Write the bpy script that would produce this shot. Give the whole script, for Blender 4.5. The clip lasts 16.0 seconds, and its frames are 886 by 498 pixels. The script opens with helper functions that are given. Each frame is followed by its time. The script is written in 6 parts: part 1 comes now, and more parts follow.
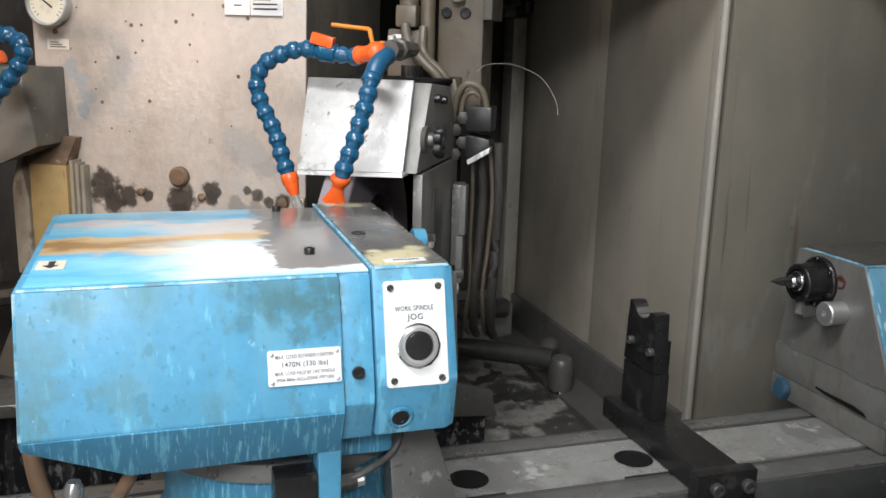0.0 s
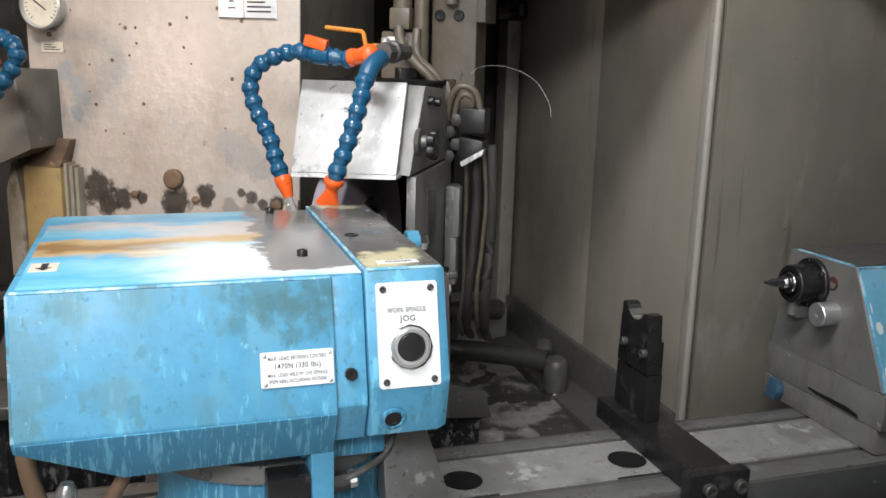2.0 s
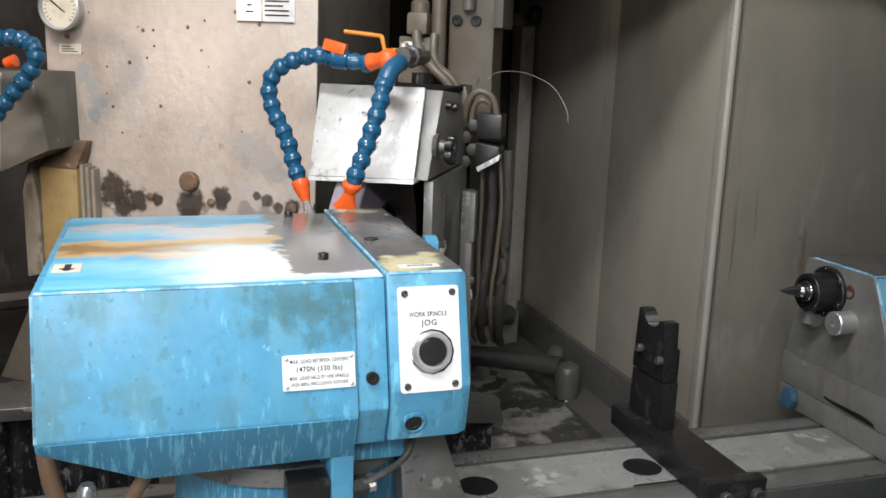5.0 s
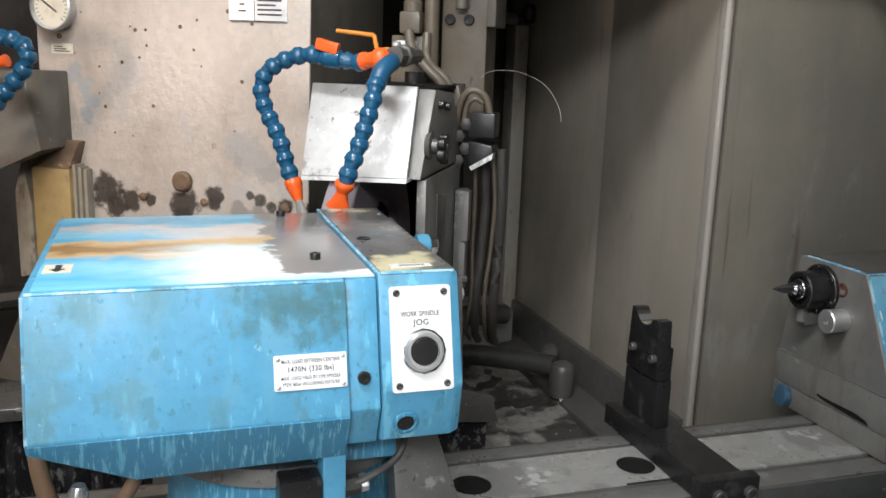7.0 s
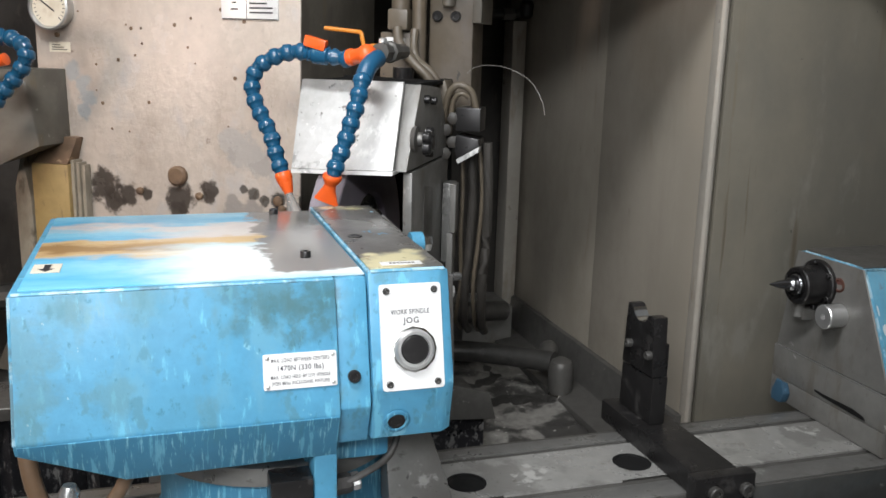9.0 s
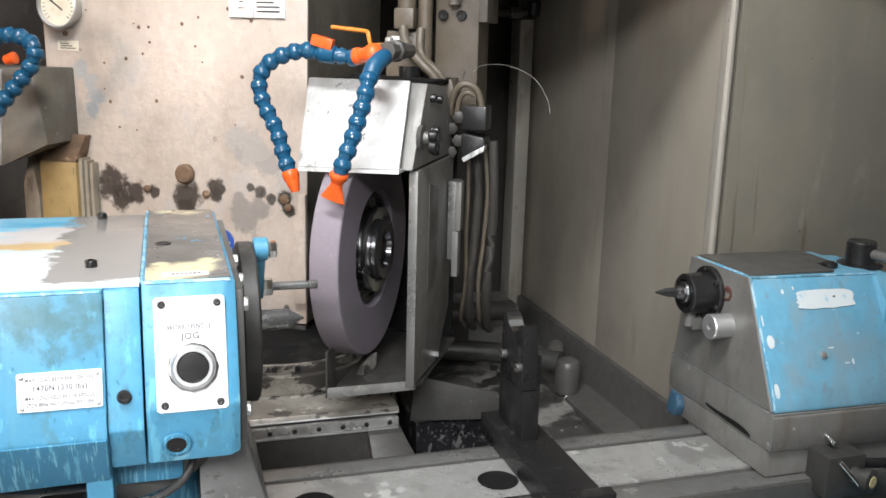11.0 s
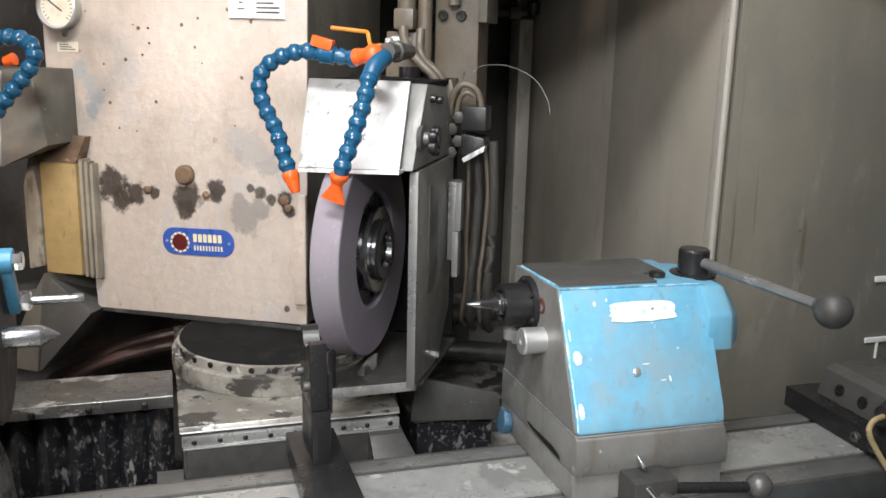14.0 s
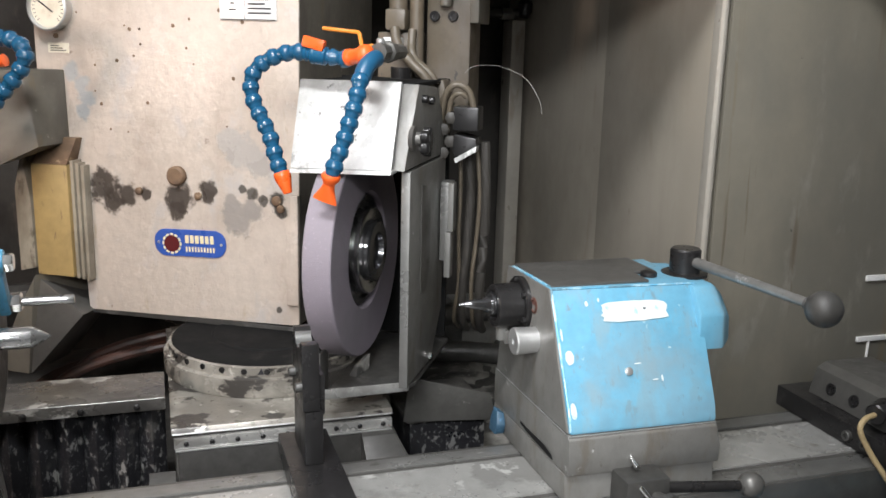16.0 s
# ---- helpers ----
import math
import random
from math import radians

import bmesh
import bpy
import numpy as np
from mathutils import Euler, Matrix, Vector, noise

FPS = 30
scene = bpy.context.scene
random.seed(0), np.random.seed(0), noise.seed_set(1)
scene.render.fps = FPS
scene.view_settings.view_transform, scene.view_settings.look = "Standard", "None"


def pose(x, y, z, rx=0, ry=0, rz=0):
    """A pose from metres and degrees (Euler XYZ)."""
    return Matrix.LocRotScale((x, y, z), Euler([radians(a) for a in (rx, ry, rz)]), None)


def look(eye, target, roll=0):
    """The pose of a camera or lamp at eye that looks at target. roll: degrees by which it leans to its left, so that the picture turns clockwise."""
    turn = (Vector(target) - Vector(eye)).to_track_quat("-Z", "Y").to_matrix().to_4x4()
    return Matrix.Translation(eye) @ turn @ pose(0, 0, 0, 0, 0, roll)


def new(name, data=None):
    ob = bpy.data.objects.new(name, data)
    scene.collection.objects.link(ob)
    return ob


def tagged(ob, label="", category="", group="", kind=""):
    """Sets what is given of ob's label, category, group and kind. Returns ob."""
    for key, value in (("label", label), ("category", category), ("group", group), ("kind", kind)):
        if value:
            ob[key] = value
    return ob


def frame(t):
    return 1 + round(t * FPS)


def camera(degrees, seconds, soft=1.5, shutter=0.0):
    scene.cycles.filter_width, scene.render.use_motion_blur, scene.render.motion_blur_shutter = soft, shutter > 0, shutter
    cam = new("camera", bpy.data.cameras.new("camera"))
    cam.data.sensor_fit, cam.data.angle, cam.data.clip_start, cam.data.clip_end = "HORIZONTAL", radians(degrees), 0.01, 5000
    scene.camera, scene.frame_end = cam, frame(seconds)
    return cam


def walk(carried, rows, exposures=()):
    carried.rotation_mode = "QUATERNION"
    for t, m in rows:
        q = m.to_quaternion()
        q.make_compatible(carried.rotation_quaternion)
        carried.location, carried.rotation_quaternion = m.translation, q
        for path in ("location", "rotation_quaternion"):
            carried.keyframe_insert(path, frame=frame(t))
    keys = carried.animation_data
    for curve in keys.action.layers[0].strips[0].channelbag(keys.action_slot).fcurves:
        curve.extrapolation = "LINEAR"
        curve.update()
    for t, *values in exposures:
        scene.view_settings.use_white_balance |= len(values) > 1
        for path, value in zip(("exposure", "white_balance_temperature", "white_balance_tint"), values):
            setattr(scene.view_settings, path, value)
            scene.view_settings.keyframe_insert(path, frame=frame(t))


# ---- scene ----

ANGLE = -31.06            # the swivelled wheelhead, degrees about z
TABLE_Z = 0.895           # top of the machine table
AXIS_Y, AXIS_Z = 1.24, 1.138   # line of centres


def aim(x, y, z, yaw, pitch, roll):
    """Eye, yaw to the right of +y, pitch down, lean to the right, in degrees."""
    a, b = radians(yaw), radians(pitch)
    way = Vector((math.sin(a) * math.cos(b), math.cos(a) * math.cos(b), -math.sin(b)))
    return look((x, y, z), Vector((x, y, z)) + way, -roll)


# ---- camera ----
cam = camera(52.316, 16.0, soft=1.6)
PATH = [
    (0.0, 0.0000, 0.0000, 1.5260, 17.72, 13.01, -1.62),
    (0.5, 0.0009, -0.0015, 1.5260, 17.80, 12.97, -1.58),
    (1.0, 0.0050, -0.0031, 1.5272, 17.84, 13.00, -1.43),
    (1.5, 0.0035, -0.0037, 1.5261, 17.97, 12.91, -1.52),
    (2.0, 0.0031, -0.0046, 1.5266, 17.96, 12.88, -1.57),
    (2.5, -0.0020, -0.0039, 1.5262, 17.85, 12.79, -1.70),
    (3.0, -0.0045, -0.0048, 1.5256, 17.73, 12.72, -1.78),
    (3.5, -0.0080, -0.0048, 1.5261, 17.58, 12.65, -1.84),
    (4.0, -0.0125, -0.0032, 1.5252, 17.49, 12.57, -1.97),
    (6.5, -0.0145, 0.0030, 1.5255, 17.76, 12.57, -2.10),
    (7.0, -0.0091, 0.0001, 1.5259, 17.85, 12.62, -1.94),
    (7.5, -0.0056, -0.0001, 1.5261, 17.73, 12.68, -1.98),
    (8.0, -0.0026, -0.0006, 1.5264, 17.64, 12.73, -1.94),
    (8.5, 0.0022, 0.0000, 1.5268, 17.63, 12.83, -1.76),
    (9.0, 0.0064, -0.0004, 1.5270, 17.60, 12.87, -1.58),
    (11.5, 0.0019, 0.0059, 1.5281, 17.24, 12.99, -1.59),
    (12.0, 0.0030, 0.0056, 1.5283, 17.22, 12.97, -1.43),
    (12.5, 0.0058, 0.0050, 1.5289, 17.23, 13.04, -1.26),
    (13.0, 0.0032, 0.0042, 1.5287, 17.25, 13.00, -1.36),
    (13.5, 0.0025, 0.0045, 1.5285, 17.31, 12.98, -1.41),
    (14.0, 0.0008, 0.0065, 1.5292, 17.35, 12.99, -1.50),
    (14.5, 0.0010, 0.0063, 1.5293, 17.45, 12.94, -1.49),
    (15.0, 0.0011, 0.0053, 1.5282, 17.51, 12.88, -1.51),
    (15.5, 0.0020, 0.0058, 1.5277, 17.60, 12.88, -1.51),
    (16.0, 0.0028, 0.0053, 1.5278, 17.77, 12.90, -1.43),
]
EXPOSURES = [(0.0, 0.0), (9.2, 0.0), (11.3, 0.50), (12.3, 0.58), (14.5, 0.43), (16.0, 0.42)]
walk(cam, [(t, aim(*row)) for t, *row in PATH], EXPOSURES)

# ---- light ----
world = bpy.data.worlds.new("shop_air")
scene.world = world
world.use_nodes = True
world.node_tree.nodes["Background"].inputs[0].default_value = (0.58, 0.66, 0.80, 1)
world.node_tree.nodes["Background"].inputs[1].default_value = 0.24


def area(name, eye, target, sx, sy, watts, colour):
    lamp = bpy.data.lights.new(name, "AREA")
    lamp.shape, lamp.size, lamp.size_y, lamp.energy, lamp.color = "RECTANGLE", sx, sy, watts, colour
    ob = new(name, lamp)
    ob.matrix_world = look(eye, target)
    return ob


area("shop_ceiling_light", (-0.35, 0.30, 3.2), (0.30, 1.42, 1.0), 1.1, 0.22, 54, (0.97, 0.98, 1.0))
area("shop_front_light", (-0.8, -1.5, 2.75), (0.3, 1.2, 1.1), 1.7, 0.45, 92, (0.95, 0.97, 1.0))
# added soft fill with no known source, lifts the shaded side sheet
area("added_fill_light", (-2.6, -3.6, 1.70), (0.8, 1.9, 1.40), 2.6, 1.3, 66, (0.98, 0.98, 1.0))
area("machine_work_light", (-1.07, 1.18, 1.48), (0.05, 1.83, 1.48), 0.15, 0.20, 4.2, (1.0, 0.76, 0.62))


# ---- materials ----
def ramp(nt, lo, hi):
    r = nt.nodes.new("ShaderNodeMapRange")
    r.inputs["From Min"].default_value, r.inputs["From Max"].default_value = lo, hi
    r.interpolation_type = "SMOOTHSTEP"
    return r


def on_panel(spots):
    """Spots of the wheelhead panel (along it, height) in that thing's own space."""
    return [(u + 0.9, 0.0, z, r) for u, z, r in spots]


def mat(name, colour, rough=0.5, metal=0.0, layers=(), bump=(90.0, 0.15), grain=0.12, blobs=(), rough_var=0.15, glow=0.0, wobble=22.0, blend=1.0, edge=(2.45, 1.65)):
    """layers: (scale, stretch xyz, lo, hi, colour, roughness or None); blobs: (colour, [(x, y, z, radius)...]) in object space."""
    m = bpy.data.materials.new(name)
    m.use_nodes = True
    nt = m.node_tree
    bsdf = nt.nodes["Principled BSDF"]
    link = nt.links.new
    tc = nt.nodes.new("ShaderNodeTexCoord")
    rgb = nt.nodes.new("ShaderNodeRGB")
    rgb.outputs[0].default_value = (*colour, 1)
    col = rgb.outputs[0]
    rv = nt.nodes.new("ShaderNodeValue")
    rv.outputs[0].default_value = rough
    ro = rv.outputs[0]

    def noise_at(scale, stretch=(1, 1, 1), detail=6.0):
        mp = nt.nodes.new("ShaderNodeMapping")
        mp.inputs["Scale"].default_value = stretch
        link(tc.outputs["Object"], mp.inputs["Vector"])
        n = nt.nodes.new("ShaderNodeTexNoise")
        n.inputs["Scale"].default_value, n.inputs["Detail"].default_value = scale, detail
        n.inputs["Roughness"].default_value = 0.62
        link(mp.outputs[0], n.inputs["Vector"])
        return n.outputs["Fac"]

    def mix(fac, a, b_col):
        mx = nt.nodes.new("ShaderNodeMix")
        mx.data_type = "RGBA"
        link(fac, mx.inputs["Factor"])
        link(a, mx.inputs["A"])
        mx.inputs["B"].default_value = (*b_col, 1)
        return mx.outputs["Result"]

    def mixf(fac, a, b):
        mx = nt.nodes.new("ShaderNodeMix")
        link(fac, mx.inputs["Factor"])
        link(a, mx.inputs["A"])
        mx.inputs["B"].default_value = b
        return mx.outputs["Result"]

    if grain:
        n = noise_at(38.0, (1, 1, 1), 9.0)
        r = ramp(nt, 0.3, 0.75)
        link(n, r.inputs["Value"])
        sc = nt.nodes.new("ShaderNodeMath")
        sc.operation = "MULTIPLY"
        sc.inputs[1].default_value = min(1.0, grain * 4)
        link(r.outputs[0], sc.inputs[0])
        col = mix(sc.outputs[0], col, tuple(c * (1 - 2.2 * grain) for c in colour))
    for scale, stretch, lo, hi, c2, r2 in layers:
        r = ramp(nt, lo, hi)
        link(noise_at(scale, stretch), r.inputs["Value"])
        col = mix(r.outputs[0], col, c2)
        if r2 is not None:
            ro = mixf(r.outputs[0], ro, r2)
    for c2, spots in blobs:
        wob = noise_at(wobble, (1, 1, 1), 8.0)
        for bx, by, bz, br in spots:
            d = nt.nodes.new("ShaderNodeVectorMath")
            d.operation = "DISTANCE"
            link(tc.outputs["Object"], d.inputs[0])
            d.inputs[1].default_value = (bx, by, bz)
            add = nt.nodes.new("ShaderNodeMath")
            add.operation = "MULTIPLY_ADD"
            link(wob, add.inputs[0])
            add.inputs[1].default_value = br * 2.4
            link(d.outputs["Value"], add.inputs[2])
            r = ramp(nt, br * edge[0], br * edge[1])
            r.inputs["To Max"].default_value = blend
            link(add.outputs[0], r.inputs["Value"])
            col = mix(r.outputs[0], col, c2)
    link(col, bsdf.inputs["Base Color"])
    rn = ramp(nt, 0.25, 0.8)
    rn.inputs["To Min"].default_value, rn.inputs["To Max"].default_value = -rough_var, rough_var
    link(noise_at(9.0), rn.inputs["Value"])
    ad = nt.nodes.new("ShaderNodeMath")
    ad.operation, ad.use_clamp = "ADD", True
    link(ro, ad.inputs[0])
    link(rn.outputs[0], ad.inputs[1])
    link(ad.outputs[0], bsdf.inputs["Roughness"])
    bsdf.inputs["Metallic"].default_value = metal
    if bump and bump[1]:
        b = nt.nodes.new("ShaderNodeBump")
        b.inputs["Strength"].default_value, b.inputs["Distance"].default_value = bump[1], (bump[2] if len(bump) > 2 else 0.002)
        link(noise_at(bump[0], (1, 1, 1), 7.0), b.inputs["Height"])
        link(b.outputs[0], bsdf.inputs["Normal"])
    if glow:
        bsdf.inputs["Emission Color"].default_value, bsdf.inputs["Emission Strength"].default_value = (*colour, 1), glow
    return m


BLUE = (0.084, 0.308, 0.485)
M = {}
M["blue"] = mat("worn_blue_paint", BLUE, 0.42, 0, [
    (5, (1, 1, 1), 0.46, 0.64, (0.068, 0.250, 0.375), 0.5),
    (18, (1, 1, 0.35), 0.50, 0.64, (0.100, 0.300, 0.430), 0.5),
    (11, (1, 1, 0.6), 0.56, 0.70, (0.095, 0.225, 0.265), 0.6),
    (45, (1, 1, 0.6), 0.56, 0.64, (0.075, 0.235, 0.325), 0.55),
    (34, (1, 1, 0.22), 0.60, 0.70, (0.12, 0.30, 0.38), 0.55),
    (26, (1, 1, 1), 0.655, 0.68, (0.17, 0.40, 0.52), 0.5),
    (70, (1, 1, 0.09), 0.58, 0.66, (0.125, 0.40, 0.56), 0.45),
    (110, (1, 1, 0.6), 0.60, 0.68, (0.055, 0.21, 0.30), 0.6),
    (85, (1, 1, 0.5), 0.69, 0.72, (0.36, 0.52, 0.58), 0.5)], (140, 0.16), 0.14,
    blobs=[((0.06, 0.145, 0.16), [(0.245, -0.010, 0.378, 0.026), (0.265, -0.014, 0.362, 0.020), (0.285, -0.012, 0.372, 0.022), (0.228, -0.012, 0.368, 0.020), (0.205, -0.009, 0.383, 0.016), (0.305, -0.014, 0.36, 0.02), (0.30, -0.008, 0.383, 0.02), (0.27, -0.02, 0.335, 0.014), (0.215, -0.018, 0.348, 0.012), (0.290, -0.02, 0.345, 0.016), (0.245, -0.018, 0.350, 0.014)]),
           ((0.09, 0.22, 0.26), [(0.012, -0.02, 0.34, 0.03), (0.02, -0.03, 0.30, 0.022), (0.012, -0.03, 0.27, 0.02), (0.05, -0.01, 0.375, 0.02), (0.12, -0.01, 0.378, 0.02), (0.09, -0.03, 0.29, 0.02)])],
    wobble=60.0, blend=0.55, edge=(2.5, 1.7))
M["blue_grey"] = mat("faded_blue_paint_with_grime", (0.125, 0.350, 0.495), 0.40, 0, [
    (5, (1, 1, 0.6), 0.44, 0.62, (0.15, 0.335, 0.45), 0.5),
    (30, (1, 1, 0.14), 0.50, 0.66, (0.165, 0.305, 0.38), 0.55),
    (75, (1, 1, 0.12), 0.58, 0.68, (0.145, 0.25, 0.30), 0.55),
    (20, (1, 1, 0.5), 0.64, 0.71, (0.17, 0.215, 0.235), 0.55),
    (70, (1, 1, 0.5), 0.70, 0.73, (0.09, 0.085, 0.08), 0.6),
    (48, (1, 1, 1), 0.68, 0.72, (0.42, 0.56, 0.60), 0.5)], (120, 0.18), 0.14,
    blobs=[((0.20, 0.275, 0.31), [(0.0, -0.075, 0.215, 0.05), (-0.05, -0.085, 0.195, 0.04), (0.03, -0.095, 0.175, 0.045), (-0.03, -0.10, 0.165, 0.035), (0.07, -0.09, 0.19, 0.035), (-0.07, -0.11, 0.15, 0.03)]),
           ((0.14, 0.235, 0.29), [(-0.06 + 0.035 * i, -0.118, 0.118, 0.022) for i in range(6)])],
    wobble=26.0, blend=0.5, edge=(2.6, 1.1))
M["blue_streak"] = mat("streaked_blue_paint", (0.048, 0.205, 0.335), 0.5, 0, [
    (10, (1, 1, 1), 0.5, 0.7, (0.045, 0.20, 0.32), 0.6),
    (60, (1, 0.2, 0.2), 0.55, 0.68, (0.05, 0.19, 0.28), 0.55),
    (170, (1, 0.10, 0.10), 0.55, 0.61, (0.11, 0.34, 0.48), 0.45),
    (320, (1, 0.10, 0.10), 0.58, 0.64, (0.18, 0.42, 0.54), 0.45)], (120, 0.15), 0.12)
M["blue_top"] = mat("worn_blue_paint_with_painted_sheen", (0.10, 0.39, 0.62), 0.2, 0, (), (120, 0.08), 0.05, rough_var=0.08)


def wear_and_sheen_bands(m):
    """Wear and painted sheen on the cover top: bands of paint, coolant rust, bare metal and pale sheen from front to
    back, bare iron at the spindle end.
    """
    nt, link = m.node_tree, m.node_tree.links.new
    tc = nt.nodes.new("ShaderNodeTexCoord")
    sep = nt.nodes.new("ShaderNodeSeparateXYZ")
    link(tc.outputs["Object"], sep.inputs[0])

    def noisy(axis, scale, stretch, amount):
        mp = nt.nodes.new("ShaderNodeMapping")
        mp.inputs["Scale"].default_value = stretch
        link(tc.outputs["Object"], mp.inputs["Vector"])
        n = nt.nodes.new("ShaderNodeTexNoise")
        n.inputs["Scale"].default_value, n.inputs["Detail"].default_value, n.inputs["Roughness"].default_value = scale, 8.0, 0.62
        link(mp.outputs[0], n.inputs["Vector"])
        off = nt.nodes.new("ShaderNodeMath")
        off.operation = "MULTIPLY_ADD"
        link(n.outputs["Fac"], off.inputs[0])
        off.inputs[1].default_value = amount
        link(axis, off.inputs[2])
        return off.outputs[0]

    def bands(value, lo, hi, stops):
        mr = nt.nodes.new("ShaderNodeMapRange")
        mr.inputs["From Min"].default_value, mr.inputs["From Max"].default_value = lo, hi
        link(value, mr.inputs["Value"])
        cr = nt.nodes.new("ShaderNodeValToRGB")
        link(mr.outputs[0], cr.inputs["Fac"])
        el = cr.color_ramp.elements
        el[0].position, el[1].position = (stops[0][0] - lo) / (hi - lo), (stops[-1][0] - lo) / (hi - lo)
        el[0].color, el[1].color = (*stops[0][1], 1), (*stops[-1][1], 1)
        for at, c in stops[1:-1]:
            el.new((at - lo) / (hi - lo)).color = (*c, 1)
        return cr.outputs["Color"]

    def blend(fac, a, b):
        mx = nt.nodes.new("ShaderNodeMix")
        mx.data_type = "RGBA"
        link(fac, mx.inputs["Factor"])
        link(a, mx.inputs["A"])
        link(b, mx.inputs["B"])
        return mx.outputs["Result"]

    def step(value, lo, hi):
        r = ramp(nt, lo, hi)
        link(value, r.inputs["Value"])
        return r.outputs[0]

    # pale, white and pink put reflected sheen into the colour
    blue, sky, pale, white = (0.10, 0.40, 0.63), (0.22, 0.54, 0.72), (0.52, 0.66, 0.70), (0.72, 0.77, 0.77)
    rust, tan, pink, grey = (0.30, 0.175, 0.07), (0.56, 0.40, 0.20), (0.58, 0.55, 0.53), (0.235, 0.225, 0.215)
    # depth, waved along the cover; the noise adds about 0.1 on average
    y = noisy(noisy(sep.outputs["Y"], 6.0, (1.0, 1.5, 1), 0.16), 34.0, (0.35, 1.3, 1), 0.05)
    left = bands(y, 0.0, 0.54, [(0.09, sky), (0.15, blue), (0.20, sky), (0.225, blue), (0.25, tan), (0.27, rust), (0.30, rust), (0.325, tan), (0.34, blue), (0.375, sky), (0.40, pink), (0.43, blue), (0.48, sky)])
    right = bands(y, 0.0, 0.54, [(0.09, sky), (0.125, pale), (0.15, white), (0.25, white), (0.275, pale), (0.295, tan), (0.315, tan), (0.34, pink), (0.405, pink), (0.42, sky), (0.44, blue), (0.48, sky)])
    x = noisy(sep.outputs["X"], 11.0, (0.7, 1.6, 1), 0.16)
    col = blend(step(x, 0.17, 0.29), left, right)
    iron = nt.nodes.new("ShaderNodeRGB")
    iron.outputs[0].default_value = (*grey, 1)
    # bare iron stops short of the front edge, where the pale sheen colour shows
    xe = noisy(sep.outputs["X"], 22.0, (0.8, 1.0, 1), 0.11)
    ye = noisy(sep.outputs["Y"], 24.0, (0.6, 1.0, 1), 0.05)
    both = nt.nodes.new("ShaderNodeMath")
    both.operation = "MULTIPLY"
    link(step(xe, 0.308, 0.322), both.inputs[0])
    link(step(ye, 0.058, 0.068), both.inputs[1])
    col = blend(both.outputs[0], col, iron.outputs[0])
    link(col, nt.nodes["Principled BSDF"].inputs["Base Color"])


wear_and_sheen_bands(M["blue_top"])
M["block_top"] = mat("bare_worn_casting_top", (0.17, 0.165, 0.155), 0.25, 0.3, [
    (14, (1, 1, 1), 0.645, 0.66, (0.62, 0.60, 0.50), 0.5),
    (6, (1, 1, 1), 0.48, 0.62, (0.12, 0.115, 0.11), 0.3),
    (18, (1, 1, 1), 0.64, 0.67, (0.12, 0.38, 0.58), 0.4)], (160, 0.15), 0.15,
    blobs=[((0.66, 0.60, 0.38), [(0.376, 0.035, 0.39, 0.030), (0.40, 0.055, 0.39, 0.026), (0.415, 0.085, 0.39, 0.014), (0.365, 0.075, 0.39, 0.010), (0.40, 0.36, 0.39, 0.024), (0.37, 0.37, 0.39, 0.012)])])
M["panel"] = mat("stained_cream_sheet_with_hose_shadow", (0.585, 0.505, 0.435), 0.23, 0, [
    (4, (1, 1, 0.6), 0.46, 0.64, (0.43, 0.355, 0.295), 0.42),
    (11, (1, 1, 0.7), 0.52, 0.68, (0.47, 0.43, 0.40), 0.4),
    (26, (1, 1, 0.3), 0.63, 0.72, (0.44, 0.36, 0.27), 0.45),
    (48, (1, 1, 0.6), 0.60, 0.70, (0.47, 0.40, 0.34), 0.4),
    (30, (1, 1, 1), 0.675, 0.72, (0.27, 0.21, 0.17), 0.5),
    (95, (1, 1, 1), 0.70, 0.74, (0.20, 0.13, 0.09), 0.6),
    (17, (1, 1, 0.5), 0.64, 0.78, (0.40, 0.36, 0.32), 0.5),
    (130, (1, 1, 0.8), 0.685, 0.71, (0.26, 0.22, 0.18), 0.5)], (46, 0.75, 0.0026), 0.12,
    blobs=[((0.062, 0.050, 0.042), on_panel([(-0.914, 0.304, 0.030), (-0.922, 0.278, 0.020), (-0.849, 0.326, 0.020), (-0.852, 0.310, 0.016),
                                  (-1.09, 0.318, 0.034), (-1.07, 0.290, 0.026), (-1.035, 0.305, 0.022), (-0.99, 0.308, 0.013)])),
           ((0.30, 0.27, 0.245), on_panel([(-0.79, 0.270, 0.034), (-0.755, 0.290, 0.022), (-0.80, 0.300, 0.018)])),
           ((0.40, 0.365, 0.335), on_panel([(-0.771, 0.405, 0.036), (-0.80, 0.425, 0.028), (-0.735, 0.38, 0.026)])),
           ((0.085, 0.075, 0.065), on_panel([(-0.752, 0.322, 0.012), (-0.730, 0.310, 0.011), (-0.775, 0.330, 0.008), (-0.665, 0.180, 0.009), (-0.668, 0.150, 0.007), (-0.70, 0.085, 0.007)])),
           ((0.05, 0.045, 0.04), on_panel([(-0.701, 0.312, 0.017), (-0.69, 0.29, 0.013)])),
           # painted soft shadow of the rear coolant hose, not a stain
           ((0.36, 0.36, 0.355), on_panel([(-1.15, 0.55, 0.018), (-1.125, 0.525, 0.018), (-1.118, 0.50, 0.018), (-1.128, 0.47, 0.016)]))],
    wobble=34.0, blend=0.95, edge=(2.42, 1.95))
